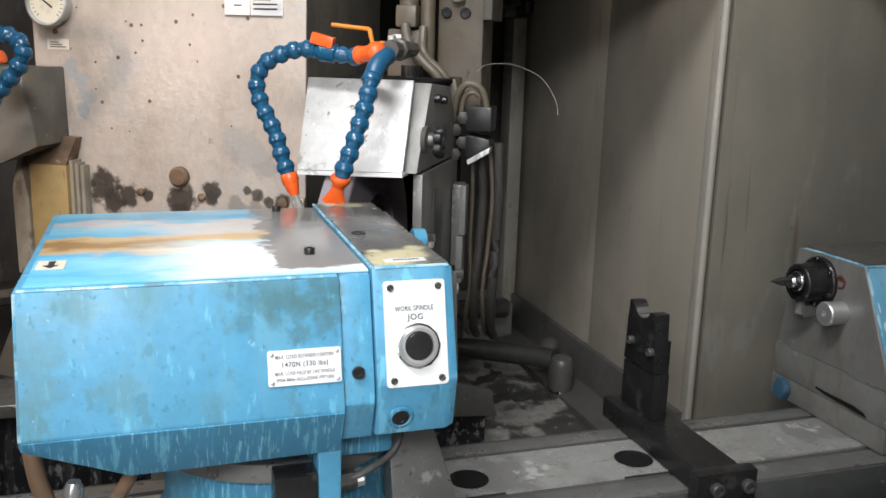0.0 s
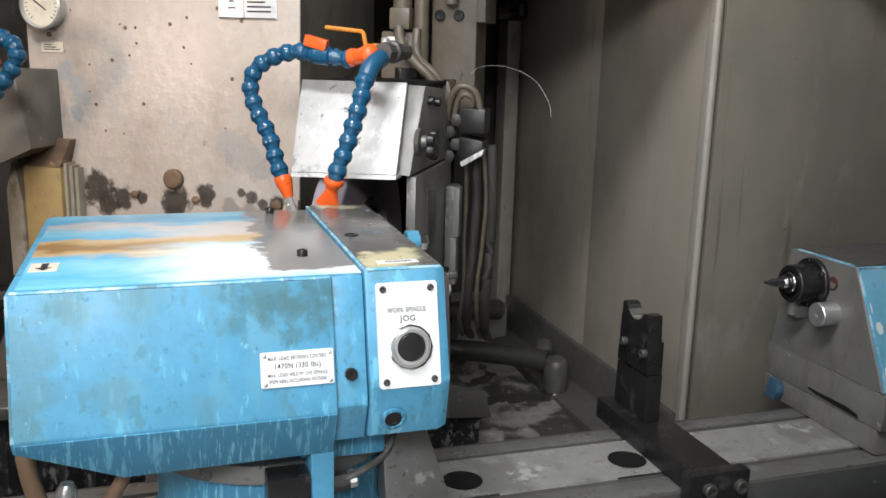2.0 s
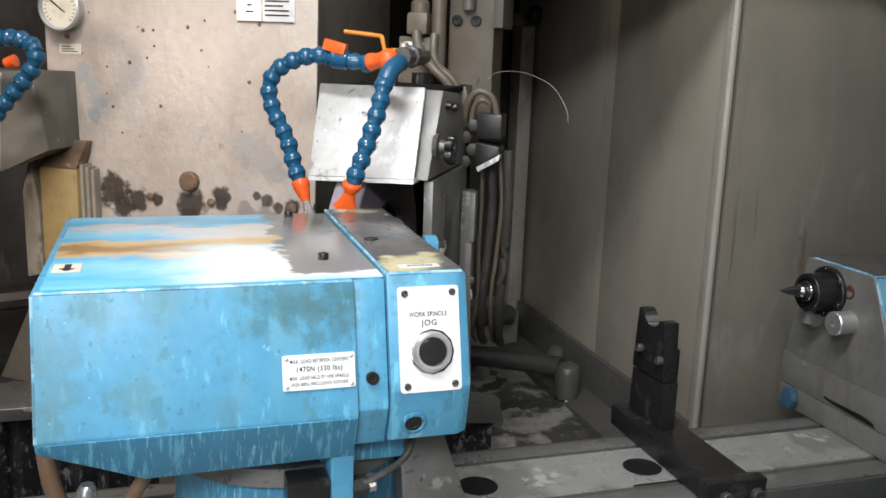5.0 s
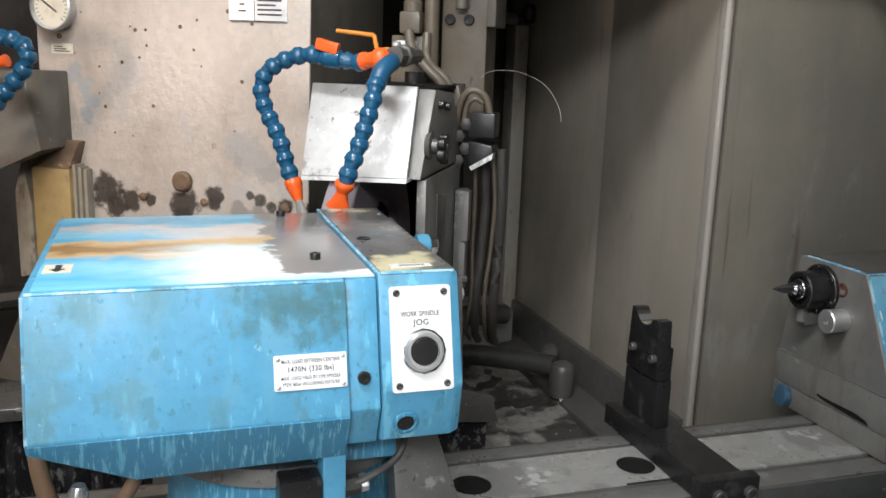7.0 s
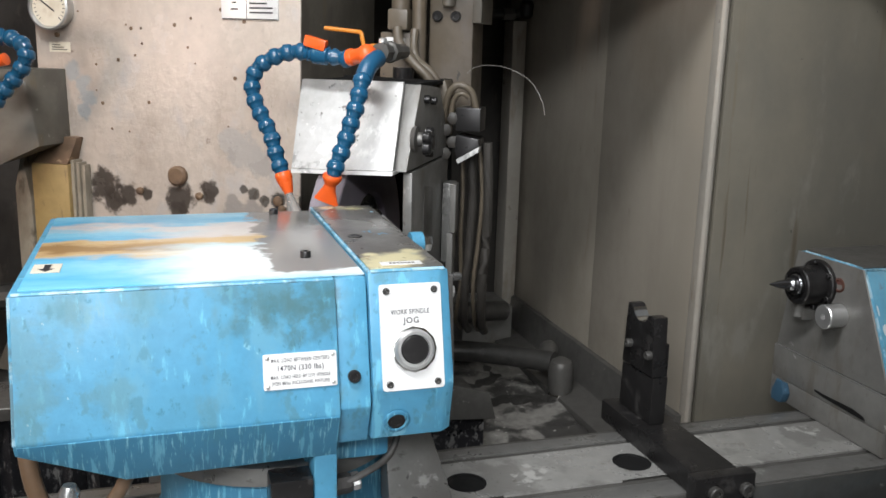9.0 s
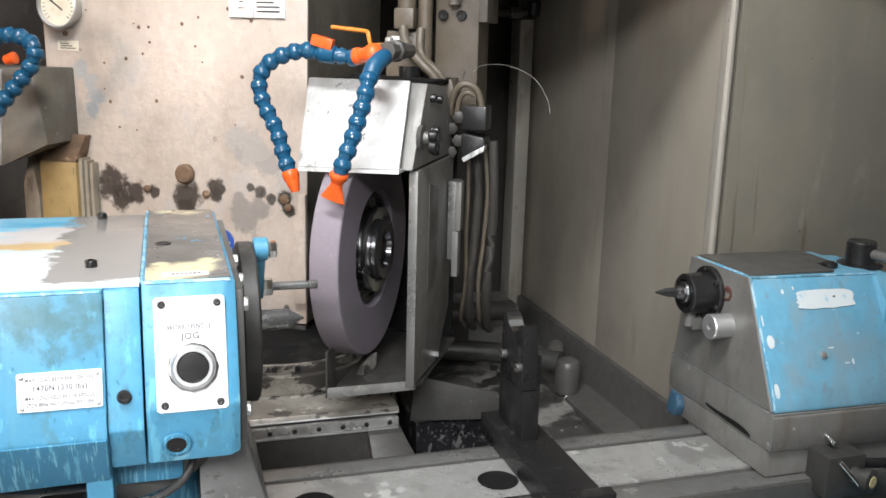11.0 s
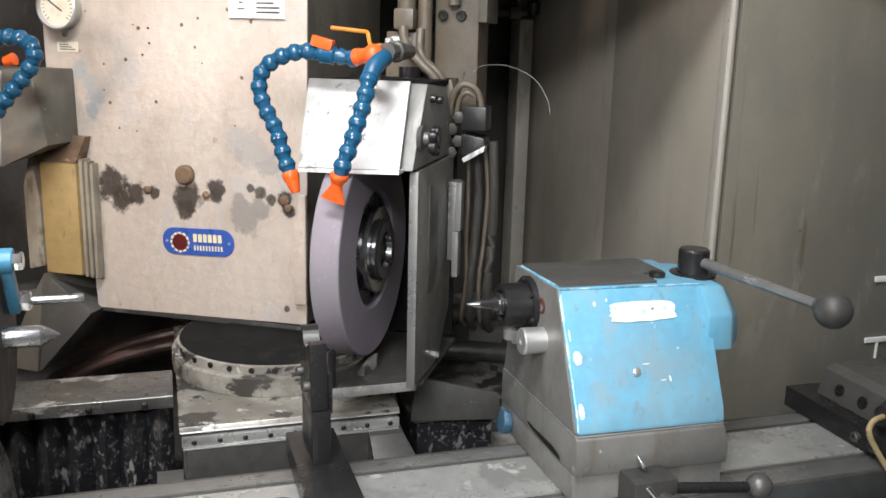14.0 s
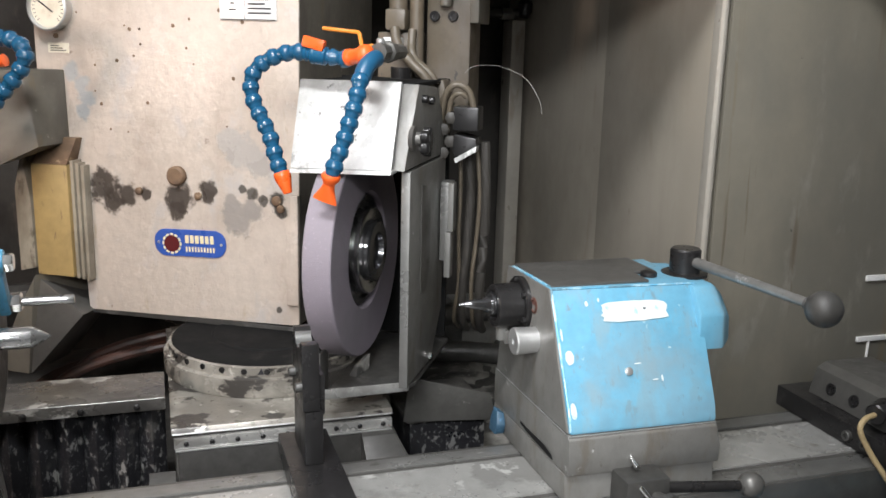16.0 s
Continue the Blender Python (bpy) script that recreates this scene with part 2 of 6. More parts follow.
M["body_side"] = mat("grimy_grey_casting", (0.125, 0.113, 0.092), 0.5, 0, [(8, (1, 1, 0.5), 0.48, 0.66, (0.085, 0.075, 0.062), 0.55), (30, (1, 1, 0.3), 0.56, 0.68, (0.12, 0.10, 0.07), 0.5), (60, (1, 1, 1), 0.66, 0.71, (0.26, 0.245, 0.21), 0.5)], (60, 0.3), 0.15)
M["cover"] = mat("grimy_scraped_cover_sheet", (0.105, 0.10, 0.092), 0.30, 0.25, [(12, (0.5, 1, 1), 0.48, 0.60, (0.06, 0.056, 0.052), 0.3), (22, (0.5, 1, 1), 0.55, 0.62, (0.33, 0.32, 0.295), 0.4), (60, (0.7, 1, 1), 0.58, 0.66, (0.08, 0.075, 0.07), 0.4)], (80, 0.4), 0.2)
M["slide"] = mat("chipped_cream_paint_on_iron", (0.36, 0.34, 0.30), 0.32, 0.2, [
    (9, (0.6, 0.6, 1), 0.44, 0.60, (0.20, 0.185, 0.16), 0.35),
    (16, (0.55, 0.55, 1), 0.53, 0.565, (0.06, 0.055, 0.05), 0.3),
    (34, (0.7, 0.7, 1), 0.60, 0.64, (0.50, 0.48, 0.43), 0.35),
    (80, (1, 1, 0.5), 0.63, 0.68, (0.10, 0.09, 0.08), 0.4)], (90, 0.35), 0.18)
M["guard"] = mat("scuffed_steel_plate", (0.56, 0.56, 0.55), 0.45, 0.15, [
    (7, (1, 1, 0.5), 0.45, 0.62, (0.40, 0.40, 0.385), 0.5),
    (26, (1, 1, 0.35), 0.55, 0.64, (0.66, 0.66, 0.64), 0.4),
    (19, (1, 1, 0.5), 0.58, 0.66, (0.27, 0.27, 0.26), 0.5),
    (70, (1, 1, 1), 0.62, 0.70, (0.72, 0.72, 0.70), 0.5),
    (40, (1, 1, 0.8), 0.64, 0.70, (0.17, 0.165, 0.155), 0.5),
    (120, (1, 1, 0.5), 0.66, 0.71, (0.22, 0.21, 0.20), 0.5)], (110, 0.25), 0.14)
M["grime"] = mat("grimy_beige_paint", (0.110, 0.088, 0.062), 0.5, 0, [(9, (1, 1, 0.5), 0.46, 0.62, (0.12, 0.10, 0.08), 0.55), (40, (1, 1, 0.6), 0.62, 0.68, (0.05, 0.045, 0.04), 0.6)], (70, 0.3), 0.15)
M["wall"] = mat("oily_grey_beige_sheet", (0.345, 0.310, 0.257), 0.42, 0.15, [
    (3, (1, 1, 0.5), 0.42, 0.66, (0.268, 0.240, 0.196), 0.5),
    (5, (1, 1, 0.12), 0.50, 0.66, (0.300, 0.268, 0.220), 0.45),
    (14, (1, 1, 0.15), 0.60, 0.72, (0.265, 0.228, 0.180), 0.5),
    (45, (1, 1, 0.3), 0.66, 0.74, (0.175, 0.155, 0.125), 0.5),
    (70, (1, 1, 1), 0.735, 0.75, (0.09, 0.08, 0.07), 0.6)], (70, 0.12), 0.06)
# darker and more olive than the side sheet
M["wall_right"] = mat("darker_olive_grey_sheet", (0.205, 0.188, 0.150), 0.42, 0.15, [
    (2.4, (1, 1, 0.6), 0.42, 0.66, (0.150, 0.142, 0.118), 0.5),
    (16, (1, 1, 0.05), 0.56, 0.68, (0.165, 0.138, 0.098), 0.5),
    (34, (1, 1, 0.04), 0.64, 0.72, (0.120, 0.098, 0.070), 0.5),
    (9, (1, 1, 0.4), 0.58, 0.70, (0.215, 0.205, 0.175), 0.4),
    (60, (1, 1, 0.8), 0.725, 0.745, (0.06, 0.055, 0.05), 0.6)], (60, 0.14), 0.08)
# near-black for the shaded back wall and the dark gear behind the guard
M["near_black"] = mat("oily_near_black", (0.040, 0.036, 0.031), 0.6, 0, [(7, (1, 1, 0.4), 0.48, 0.66, (0.020, 0.018, 0.016), 0.7), (30, (1, 1, 0.3), 0.6, 0.7, (0.07, 0.06, 0.05), 0.6)], (50, 0.3), 0.15)
M["wall_edge"] = mat("pale_bent_sheet_edge", (0.37, 0.345, 0.30), 0.4, 0.2, [(18, (1, 1, 0.25), 0.52, 0.68, (0.24, 0.205, 0.16), 0.5), (60, (1, 1, 0.2), 0.62, 0.70, (0.45, 0.43, 0.38), 0.4)], (70, 0.1), 0.1)
M["dark"] = mat("dark_oily_steel", (0.058, 0.056, 0.052), 0.5, 0.2, [(14, (1, 1, 1), 0.55, 0.72, (0.11, 0.105, 0.1), 0.4)], (80, 0.3), 0.2)
M["black"] = mat("black_oxide_steel", (0.022, 0.021, 0.021), 0.34, 0.3, [(20, (1, 1, 1), 0.58, 0.72, (0.055, 0.052, 0.05), 0.45)], (120, 0.12), 0.15)
# black with little gloss paints the shade in holes, guard interior and under the panel
M["void"] = mat("black_interior_shade", (0.012, 0.012, 0.012), 0.8, 0, [(9, (1, 1, 1), 0.55, 0.7, (0.03, 0.028, 0.026), 0.8)], (40, 0.3), 0.1)
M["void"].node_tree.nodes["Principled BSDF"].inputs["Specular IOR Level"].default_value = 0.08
M["rubber"] = mat("swarf_flecked_black_bellows", (0.014, 0.014, 0.016), 0.4, 0, [(70, (1, 1, 0.7), 0.575, 0.63, (0.12, 0.118, 0.115), 0.6), (28, (1, 1, 0.6), 0.61, 0.65, (0.20, 0.195, 0.185), 0.6), (130, (1, 1, 1), 0.60, 0.65, (0.10, 0.10, 0.10), 0.6), (16, (1, 1, 1), 0.6, 0.7, (0.05, 0.048, 0.045), 0.5)], (60, 0.6), 0.1)
M["iron"] = mat("ground_grey_iron", (0.245, 0.243, 0.232), 0.34, 0.55, [
    (7, (1, 1, 1), 0.48, 0.66, (0.19, 0.185, 0.175), 0.42), (24, (1, 1, 1), 0.62, 0.70, (0.42, 0.415, 0.40), 0.4),
    (55, (0.6, 1, 1), 0.62, 0.70, (0.12, 0.115, 0.105), 0.4)], (130, 0.2), 0.14)
M["iron_bright"] = mat("coolant_dulled_bright_iron", (0.43, 0.425, 0.405), 0.32, 0.45, [
    (8, (1, 1, 1), 0.50, 0.60, (0.28, 0.275, 0.26), 0.4), (20, (1, 1, 1), 0.59, 0.66, (0.56, 0.555, 0.53), 0.4),
    (36, (1, 1, 1), 0.62, 0.69, (0.19, 0.18, 0.16), 0.35), (95, (1, 1, 1), 0.66, 0.71, (0.12, 0.11, 0.10), 0.5)], (130, 0.2), 0.14)
M["iron_dark"] = mat("oil_darkened_iron", (0.115, 0.111, 0.103), 0.42, 0.4, [(9, (1, 1, 1), 0.52, 0.68, (0.09, 0.087, 0.08), 0.5), (34, (1, 1, 1), 0.66, 0.72, (0.26, 0.25, 0.235), 0.4)], (110, 0.2), 0.15)
M["casting"] = mat("grey_painted_casting", (0.178, 0.174, 0.162), 0.45, 0.1, [
    (6, (1, 1, 1), 0.46, 0.68, (0.130, 0.126, 0.117), 0.5),
    (24, (1, 1, 0.3), 0.52, 0.68, (0.130, 0.117, 0.098), 0.5),
    (75, (1, 1, 0.6), 0.62, 0.70, (0.12, 0.112, 0.10), 0.5),
    (28, (1, 1, 1), 0.66, 0.71, (0.34, 0.335, 0.32), 0.4)], (120, 0.25), 0.14)
M["chrome"] = mat("polished_steel", (0.72, 0.72, 0.71), 0.16, 1.0, [(12, (1, 1, 1), 0.58, 0.72, (0.5, 0.49, 0.47), 0.3)], (150, 0.04), 0.05, rough_var=0.06)
M["turned_steel"] = mat("oily_turned_steel", (0.36, 0.36, 0.355), 0.26, 0.85, [(14, (1, 1, 1), 0.54, 0.70, (0.24, 0.235, 0.225), 0.35)], (160, 0.05), 0.08, rough_var=0.08)
M["hub"] = mat("dark_polished_steel", (0.16, 0.16, 0.165), 0.2, 0.9, [(12, (1, 1, 1), 0.55, 0.7, (0.09, 0.09, 0.09), 0.3)], (150, 0.05), 0.08)
M["aluminium"] = mat("dull_aluminium", (0.62, 0.62, 0.61), 0.38, 0.8, [(25, (1, 1, 1), 0.6, 0.72, (0.42, 0.42, 0.41), 0.5)], (150, 0.08), 0.06)
M["plate"] = mat("white_enamel_plate", (0.74, 0.74, 0.73), 0.32, 0.1, [(12, (1, 1, 1), 0.58, 0.75, (0.68, 0.68, 0.66), 0.4)], (140, 0.04), 0.03)
M["ink"] = mat("black_print", (0.02, 0.02, 0.025), 0.5, 0, (), None, 0)
M["label_yellow"] = mat("faded_yellow_label", (0.66, 0.58, 0.30), 0.5, 0, [(30, (1, 1, 1), 0.56, 0.66, (0.70, 0.68, 0.58), 0.5)], (90, 0.1), 0.1)
M["yellow"] = mat("aged_yellow_cover", (0.40, 0.28, 0.115), 0.5, 0, [(9, (1, 1, 0.4), 0.52, 0.68, (0.25, 0.17, 0.08), 0.55), (22, (1, 1, 0.4), 0.62, 0.70, (0.13, 0.095, 0.06), 0.6),
    (60, (1, 1, 0.3), 0.60, 0.68, (0.22, 0.15, 0.075), 0.55)], (70, 0.25), 0.15)
M["post_iron"] = mat("pale_worn_cream_casting", (0.34, 0.30, 0.235), 0.45, 0, [(9, (1, 1, 0.5), 0.46, 0.64, (0.22, 0.185, 0.14), 0.5), (34, (1, 1, 0.4), 0.58, 0.68, (0.14, 0.115, 0.085), 0.55)], (80, 0.25), 0.15)
M["rust"] = mat("rusty_brown_steel", (0.20, 0.125, 0.075), 0.65, 0.1, [(12, (1, 1, 1), 0.5, 0.68, (0.09, 0.06, 0.045), 0.7), (40, (1, 1, 1), 0.64, 0.7, (0.34, 0.24, 0.15), 0.6)], (60, 0.4), 0.2)
M["hose_blue"] = mat("dark_blue_acetal", (0.010, 0.078, 0.160), 0.30, 0, [(30, (1, 1, 1), 0.55, 0.70, (0.022, 0.10, 0.17), 0.45), (90, (1, 1, 1), 0.62, 0.70, (0.05, 0.12, 0.17), 0.5)], (160, 0.05), 0.08)
M["orange"] = mat("orange_acetal", (0.80, 0.115, 0.018), 0.36, 0, [(30, (1, 1, 1), 0.62, 0.74, (0.62, 0.085, 0.02), 0.45)], (160, 0.05), 0.06)
M["handle_orange"] = mat("worn_orange_lever_sleeve", (0.62, 0.22, 0.03), 0.42, 0, [(30, (1, 1, 1), 0.6, 0.7, (0.42, 0.14, 0.03), 0.5)], (100, 0.1), 0.1)
M["wheel"] = mat("mauve_grey_abrasive", (0.225, 0.195, 0.225), 0.7, 0, [(5, (1, 1, 1), 0.45, 0.7, (0.205, 0.185, 0.205), 0.7), (200, (1, 1, 1), 0.6, 0.7, (0.30, 0.27, 0.29), 0.7)], (420, 0.4), 0.06)
M["badge"] = mat("blue_enamel_badge", (0.035, 0.09, 0.36), 0.3, 0, [(30, (1, 1, 1), 0.62, 0.7, (0.06, 0.10, 0.28), 0.4)], (150, 0.05), 0.06)
M["maroon"] = mat("maroon_enamel", (0.10, 0.012, 0.014), 0.35, 0, (), None, 0.1)
M["cream"] = mat("cream_print", (0.78, 0.68, 0.42), 0.45, 0, (), None, 0.1)
M["dial"] = mat("aged_gauge_dial", (0.70, 0.64, 0.52), 0.4, 0, [(14, (1, 1, 1), 0.55, 0.7, (0.58, 0.50, 0.38), 0.4)], None, 0.05)
M["cable"] = mat("greasy_grey_beige_cable", (0.110, 0.090, 0.064), 0.5, 0, [(20, (1, 1, 1), 0.55, 0.7, (0.12, 0.10, 0.08), 0.6)], (80, 0.2), 0.15)
M["cable_brown"] = mat("brown_rubber_hose", (0.16, 0.10, 0.06), 0.45, 0, [(20, (1, 1, 1), 0.55, 0.7, (0.09, 0.06, 0.04), 0.5)], (80, 0.15), 0.12)
M["red_hose"] = mat("oily_dark_red_hose", (0.060, 0.026, 0.018), 0.5, 0, [(20, (1, 1, 1), 0.52, 0.68, (0.03, 0.018, 0.014), 0.6)], (80, 0.15), 0.12)
M["tan_cable"] = mat("oily_tan_cable_sheath", (0.40, 0.30, 0.16), 0.45, 0, [(30, (1, 1, 1), 0.52, 0.68, (0.26, 0.19, 0.10), 0.5)], (90, 0.1), 0.12)
M["blue_cloth"] = mat("blue_painted_screw_cap", (0.032, 0.078, 0.125), 0.5, 0, [(40, (1, 1, 1), 0.55, 0.65, (0.06, 0.14, 0.22), 0.5)], (80, 0.2), 0.15)
M["red"] = mat("dull_red_plug", (0.085, 0.038, 0.028), 0.45, 0, [(40, (1, 1, 1), 0.5, 0.65, (0.12, 0.05, 0.04), 0.5)], (100, 0.1), 0.1)
M["sludge"] = mat("pale_swarf_sludge", (0.245, 0.236, 0.216), 0.75, 0, [(8, (1, 1, 1), 0.44, 0.54, (0.045, 0.043, 0.040), 0.5), (50, (1, 1, 1), 0.62, 0.68, (0.38, 0.37, 0.34), 0.8)], (50, 0.8), 0.2)
M["concrete"] = mat("shop_floor_concrete", (0.34, 0.335, 0.325), 0.7, 0, [(2, (1, 1, 1), 0.45, 0.7, (0.25, 0.245, 0.235), 0.7)], (30, 0.2), 0.12)
# unseen workshop walls, made pale to bounce fill light into the machine
M["shop_paint"] = mat("pale_bounce_wall_paint", (0.66, 0.68, 0.70), 0.6, 0, [(2, (1, 1, 0.5), 0.45, 0.7, (0.56, 0.57, 0.57), 0.6), (12, (1, 1, 1), 0.62, 0.72, (0.48, 0.48, 0.47), 0.6)], (30, 0.1), 0.05)
# pale edge strips: rubbed paint plus the edge highlight, put into the colour
M["edge_wear_glint"] = mat("blue_paint_pale_from_wear_and_glint", (0.36, 0.56, 0.66), 0.4, 0.1, [(45, (1, 1, 1), 0.44, 0.56, (0.12, 0.36, 0.53), 0.45), (18, (1, 1, 1), 0.52, 0.60, (0.11, 0.22, 0.28), 0.5)], (140, 0.1), 0.1)
M["white_paint"] = mat("white_scraped_paint", (0.58, 0.63, 0.64), 0.5, 0, [(40, (1, 1, 1), 0.58, 0.66, (0.30, 0.50, 0.60), 0.5)], (100, 0.1), 0.08)
M["coolant"] = mat("milky_coolant", (0.62, 0.60, 0.57), 0.12, 0, (), (60, 0.3), 0.05)
M["coolant"].node_tree.nodes["Principled BSDF"].inputs["Transmission Weight"].default_value = 0.7
M["clear_wire"] = mat("thin_grey_wire", (0.30, 0.29, 0.27), 0.4, 0.3, (), None, 0)


# ---- building helpers ----
def xform(bm, verts, m):
    bmesh.ops.transform(bm, matrix=m, verts=verts)


def bevel(bm, verts, width, seg=2):
    if width <= 0:
        return
    vs = set(verts)
    edges = [e for e in bm.edges if e.verts[0] in vs and e.verts[1] in vs and len(e.link_faces) == 2 and e.calc_face_angle(0) > 0.35]
    bmesh.ops.bevel(bm, geom=edges, offset=width, segments=seg, profile=0.6, affect="EDGES", clamp_overlap=True)


def box(bm, x0, x1, y0, y1, z0, z1, r=0.0, m=None):
    g = bmesh.ops.create_cube(bm, size=1)["verts"]
    xform(bm, g, Matrix.Translation(((x0 + x1) / 2, (y0 + y1) / 2, (z0 + z1) / 2)) @ Matrix.Diagonal((abs(x1 - x0), abs(y1 - y0), abs(z1 - z0), 1)))
    if m is not None:
        xform(bm, g, m)
    bevel(bm, g, r)


def loft(bm, rings, r=0.0):
    """Closed body through rings of equally many 3D points."""
    vs = [[bm.verts.new(p) for p in ring] for ring in rings]
    n = len(vs[0])
    for a, b in zip(vs, vs[1:]):
        for i in range(n):
            bm.faces.new((a[i], a[(i + 1) % n], b[(i + 1) % n], b[i]))
    bm.faces.new(vs[0][::-1])
    bm.faces.new(vs[-1])
    bmesh.ops.recalc_face_normals(bm, faces=bm.faces)
    bevel(bm, [v for ring in vs for v in ring], r)


def prism(bm, poly, axis, lo, hi, r=0.0):
    def p3(p, v):
        return {"x": (v, p[0], p[1]), "y": (p[0], v, p[1]), "z": (p[0], p[1], v)}[axis]
    loft(bm, [[p3(p, lo) for p in poly], [p3(p, hi) for p in poly]], r)


def basis(way):
    return Vector(way).to_track_quat("Z", "Y").to_matrix().to_4x4()


def lathe(bm, p, way, profile, seg=28):
    """Profile rows (distance along the axis, radius) turned about the axis from p along way."""
    m = Matrix.Translation(p) @ basis(way)
    rings = []
    for d, r in profile:
        if r < 1e-6:
            rings.append([bm.verts.new(m @ Vector((0, 0, d)))])
        else:
            rings.append([bm.verts.new(m @ Vector((r * math.cos(2 * math.pi * i / seg), r * math.sin(2 * math.pi * i / seg), d))) for i in range(seg)])
    fs = []
    for a, b in zip(rings, rings[1:]):
        for i in range(seg):
            j = (i + 1) % seg
            if len(a) == 1 and len(b) == 1:
                continue
            if len(a) == 1:
                fs.append(bm.faces.new((a[0], b[i], b[j])))
            elif len(b) == 1:
                fs.append(bm.faces.new((a[i], b[0], a[j])))
            else:
                fs.append(bm.faces.new((a[i], b[i], b[j], a[j])))
    if len(rings[0]) > 1:
        fs.append(bm.faces.new(rings[0]))
    if len(rings[-1]) > 1:
        fs.append(bm.faces.new(rings[-1][::-1]))
    bmesh.ops.recalc_face_normals(bm, faces=fs)


def rod(bm, p0, p1, r, seg=20, soft=0.0):
    p0, p1 = Vector(p0), Vector(p1)
    d = (p1 - p0).length
    s = soft or r * 0.12
    lathe(bm, p0, p1 - p0, [(0, r - s), (s, r), (d - s, r), (d, r - s)], seg)


def tube(bm, pts, r, seg=10, smooth=4):
    """A round tube along a smooth curve through pts."""
    P = [Vector(p) for p in pts]
    P = [2 * P[0] - P[1]] + P + [2 * P[-1] - P[-2]]
    line = []
    for i in range(1, len(P) - 2):
        a, b, c, d = P[i - 1:i + 3]
        for k in range(smooth):
            t = k / smooth
            line.append(0.5 * ((2 * b) + (c - a) * t + (2 * a - 5 * b + 4 * c - d) * t * t + (3 * b - a - 3 * c + d) * t ** 3))
    line.append(P[-2])
    rings = []
    for i, q in enumerate(line):
        way = line[min(i + 1, len(line) - 1)] - line[max(i - 1, 0)]
        m = Matrix.Translation(q) @ basis(way)
        rings.append([bm.verts.new(m @ Vector((r * math.cos(2 * math.pi * j / seg), r * math.sin(2 * math.pi * j / seg), 0))) for j in range(seg)])
    for a, b in zip(rings, rings[1:]):
        for j in range(seg):
            bm.faces.new((a[j], a[(j + 1) % seg], b[(j + 1) % seg], b[j]))
    bm.faces.new(rings[0][::-1])
    bm.faces.new(rings[-1])
    bmesh.ops.recalc_face_normals(bm, faces=bm.faces)
    return line


def hexagon(bm, p, way, r, depth):
    lathe(bm, p, way, [(0, r), (depth * 0.8, r), (depth, r * 0.86)], 6)


def socket_head(bm, p, way, r, depth):
    lathe(bm, p, way, [(0, r), (depth * 0.85, r), (depth, r * 0.88), (depth, r * 0.5), (depth * 0.45, r * 0.5), (depth * 0.45, 0)], 16)


HOME = {}


def thing(name, base, label, category, turn=0.0, group="", kind=""):
    """An Empty at its base. Parts are given in the space turned by turn degrees about z, unshifted."""
    ob = new(name)
    ob.empty_display_size = 0.05
    ob.matrix_world = pose(0, 0, 0, 0, 0, turn) @ Matrix.Translation(base)
    HOME[ob.name] = Vector(base)
    return tagged(ob, label, category, group, kind)


def part(name, bm, material, parent, label="", smooth=True):
    home = HOME.get(parent.name)
    if home is None:
        home = HOME[parent.parent.name]
    bmesh.ops.translate(bm, vec=-home, verts=bm.verts)
    me = bpy.data.meshes.new(name)
    bm.to_mesh(me)
    bm.free()
    me.materials.append(M[material])
    if smooth:
        me.polygons.foreach_set("use_smooth", [True] * len(me.polygons))
        me.set_sharp_from_angle(angle=0.6)
    ob = new(name, me)
    ob.parent = parent
    if label:
        ob["label"] = label
    return ob


def solid(name, bm, material, label, category, kind="", group=""):
    """A thing that is one mesh, in world space."""
    me = bpy.data.meshes.new(name)
    bm.to_mesh(me)
    bm.free()
    me.materials.append(M[material])
    me.polygons.foreach_set("use_smooth", [True] * len(me.polygons))
    me.set_sharp_from_angle(angle=0.6)
    return tagged(new(name, me), label, category, group, kind)


def B():
    return bmesh.new()


def words(name, text, size, m, parent, width, material="ink"):
    """Raised lettering from the built-in font, width wide, its middle at the pose m (in the parent's unshifted space)."""
    cu = bpy.data.curves.new(name, "FONT")
    cu.body, cu.size, cu.align_x, cu.align_y, cu.extrude, cu.offset = text, size, "CENTER", "CENTER", 0.0002, 0.00010 if size > 0.007 else 0.00005
    cu.space_character = 1.12
    tmp = bpy.data.objects.new("tmp_words", cu)
    scene.collection.objects.link(tmp)
    me = bpy.data.meshes.new_from_object(tmp.evaluated_get(bpy.context.evaluated_depsgraph_get()))
    bpy.data.objects.remove(tmp)
    home = HOME.get(parent.name)
    if home is None:
        home = HOME[parent.parent.name]
    xs = [v.co.x for v in me.vertices]
    me.transform(Matrix.Translation(-home) @ m @ Matrix.Diagonal((width / (max(xs) - min(xs)), 1, 1, 1)))
    me.materials.clear()
    me.materials.append(M[material])
    me.name = name
    ob = new(name, me)
    ob.parent = parent
    return ob


TABLE_THINGS, HEAD_THINGS = [], []


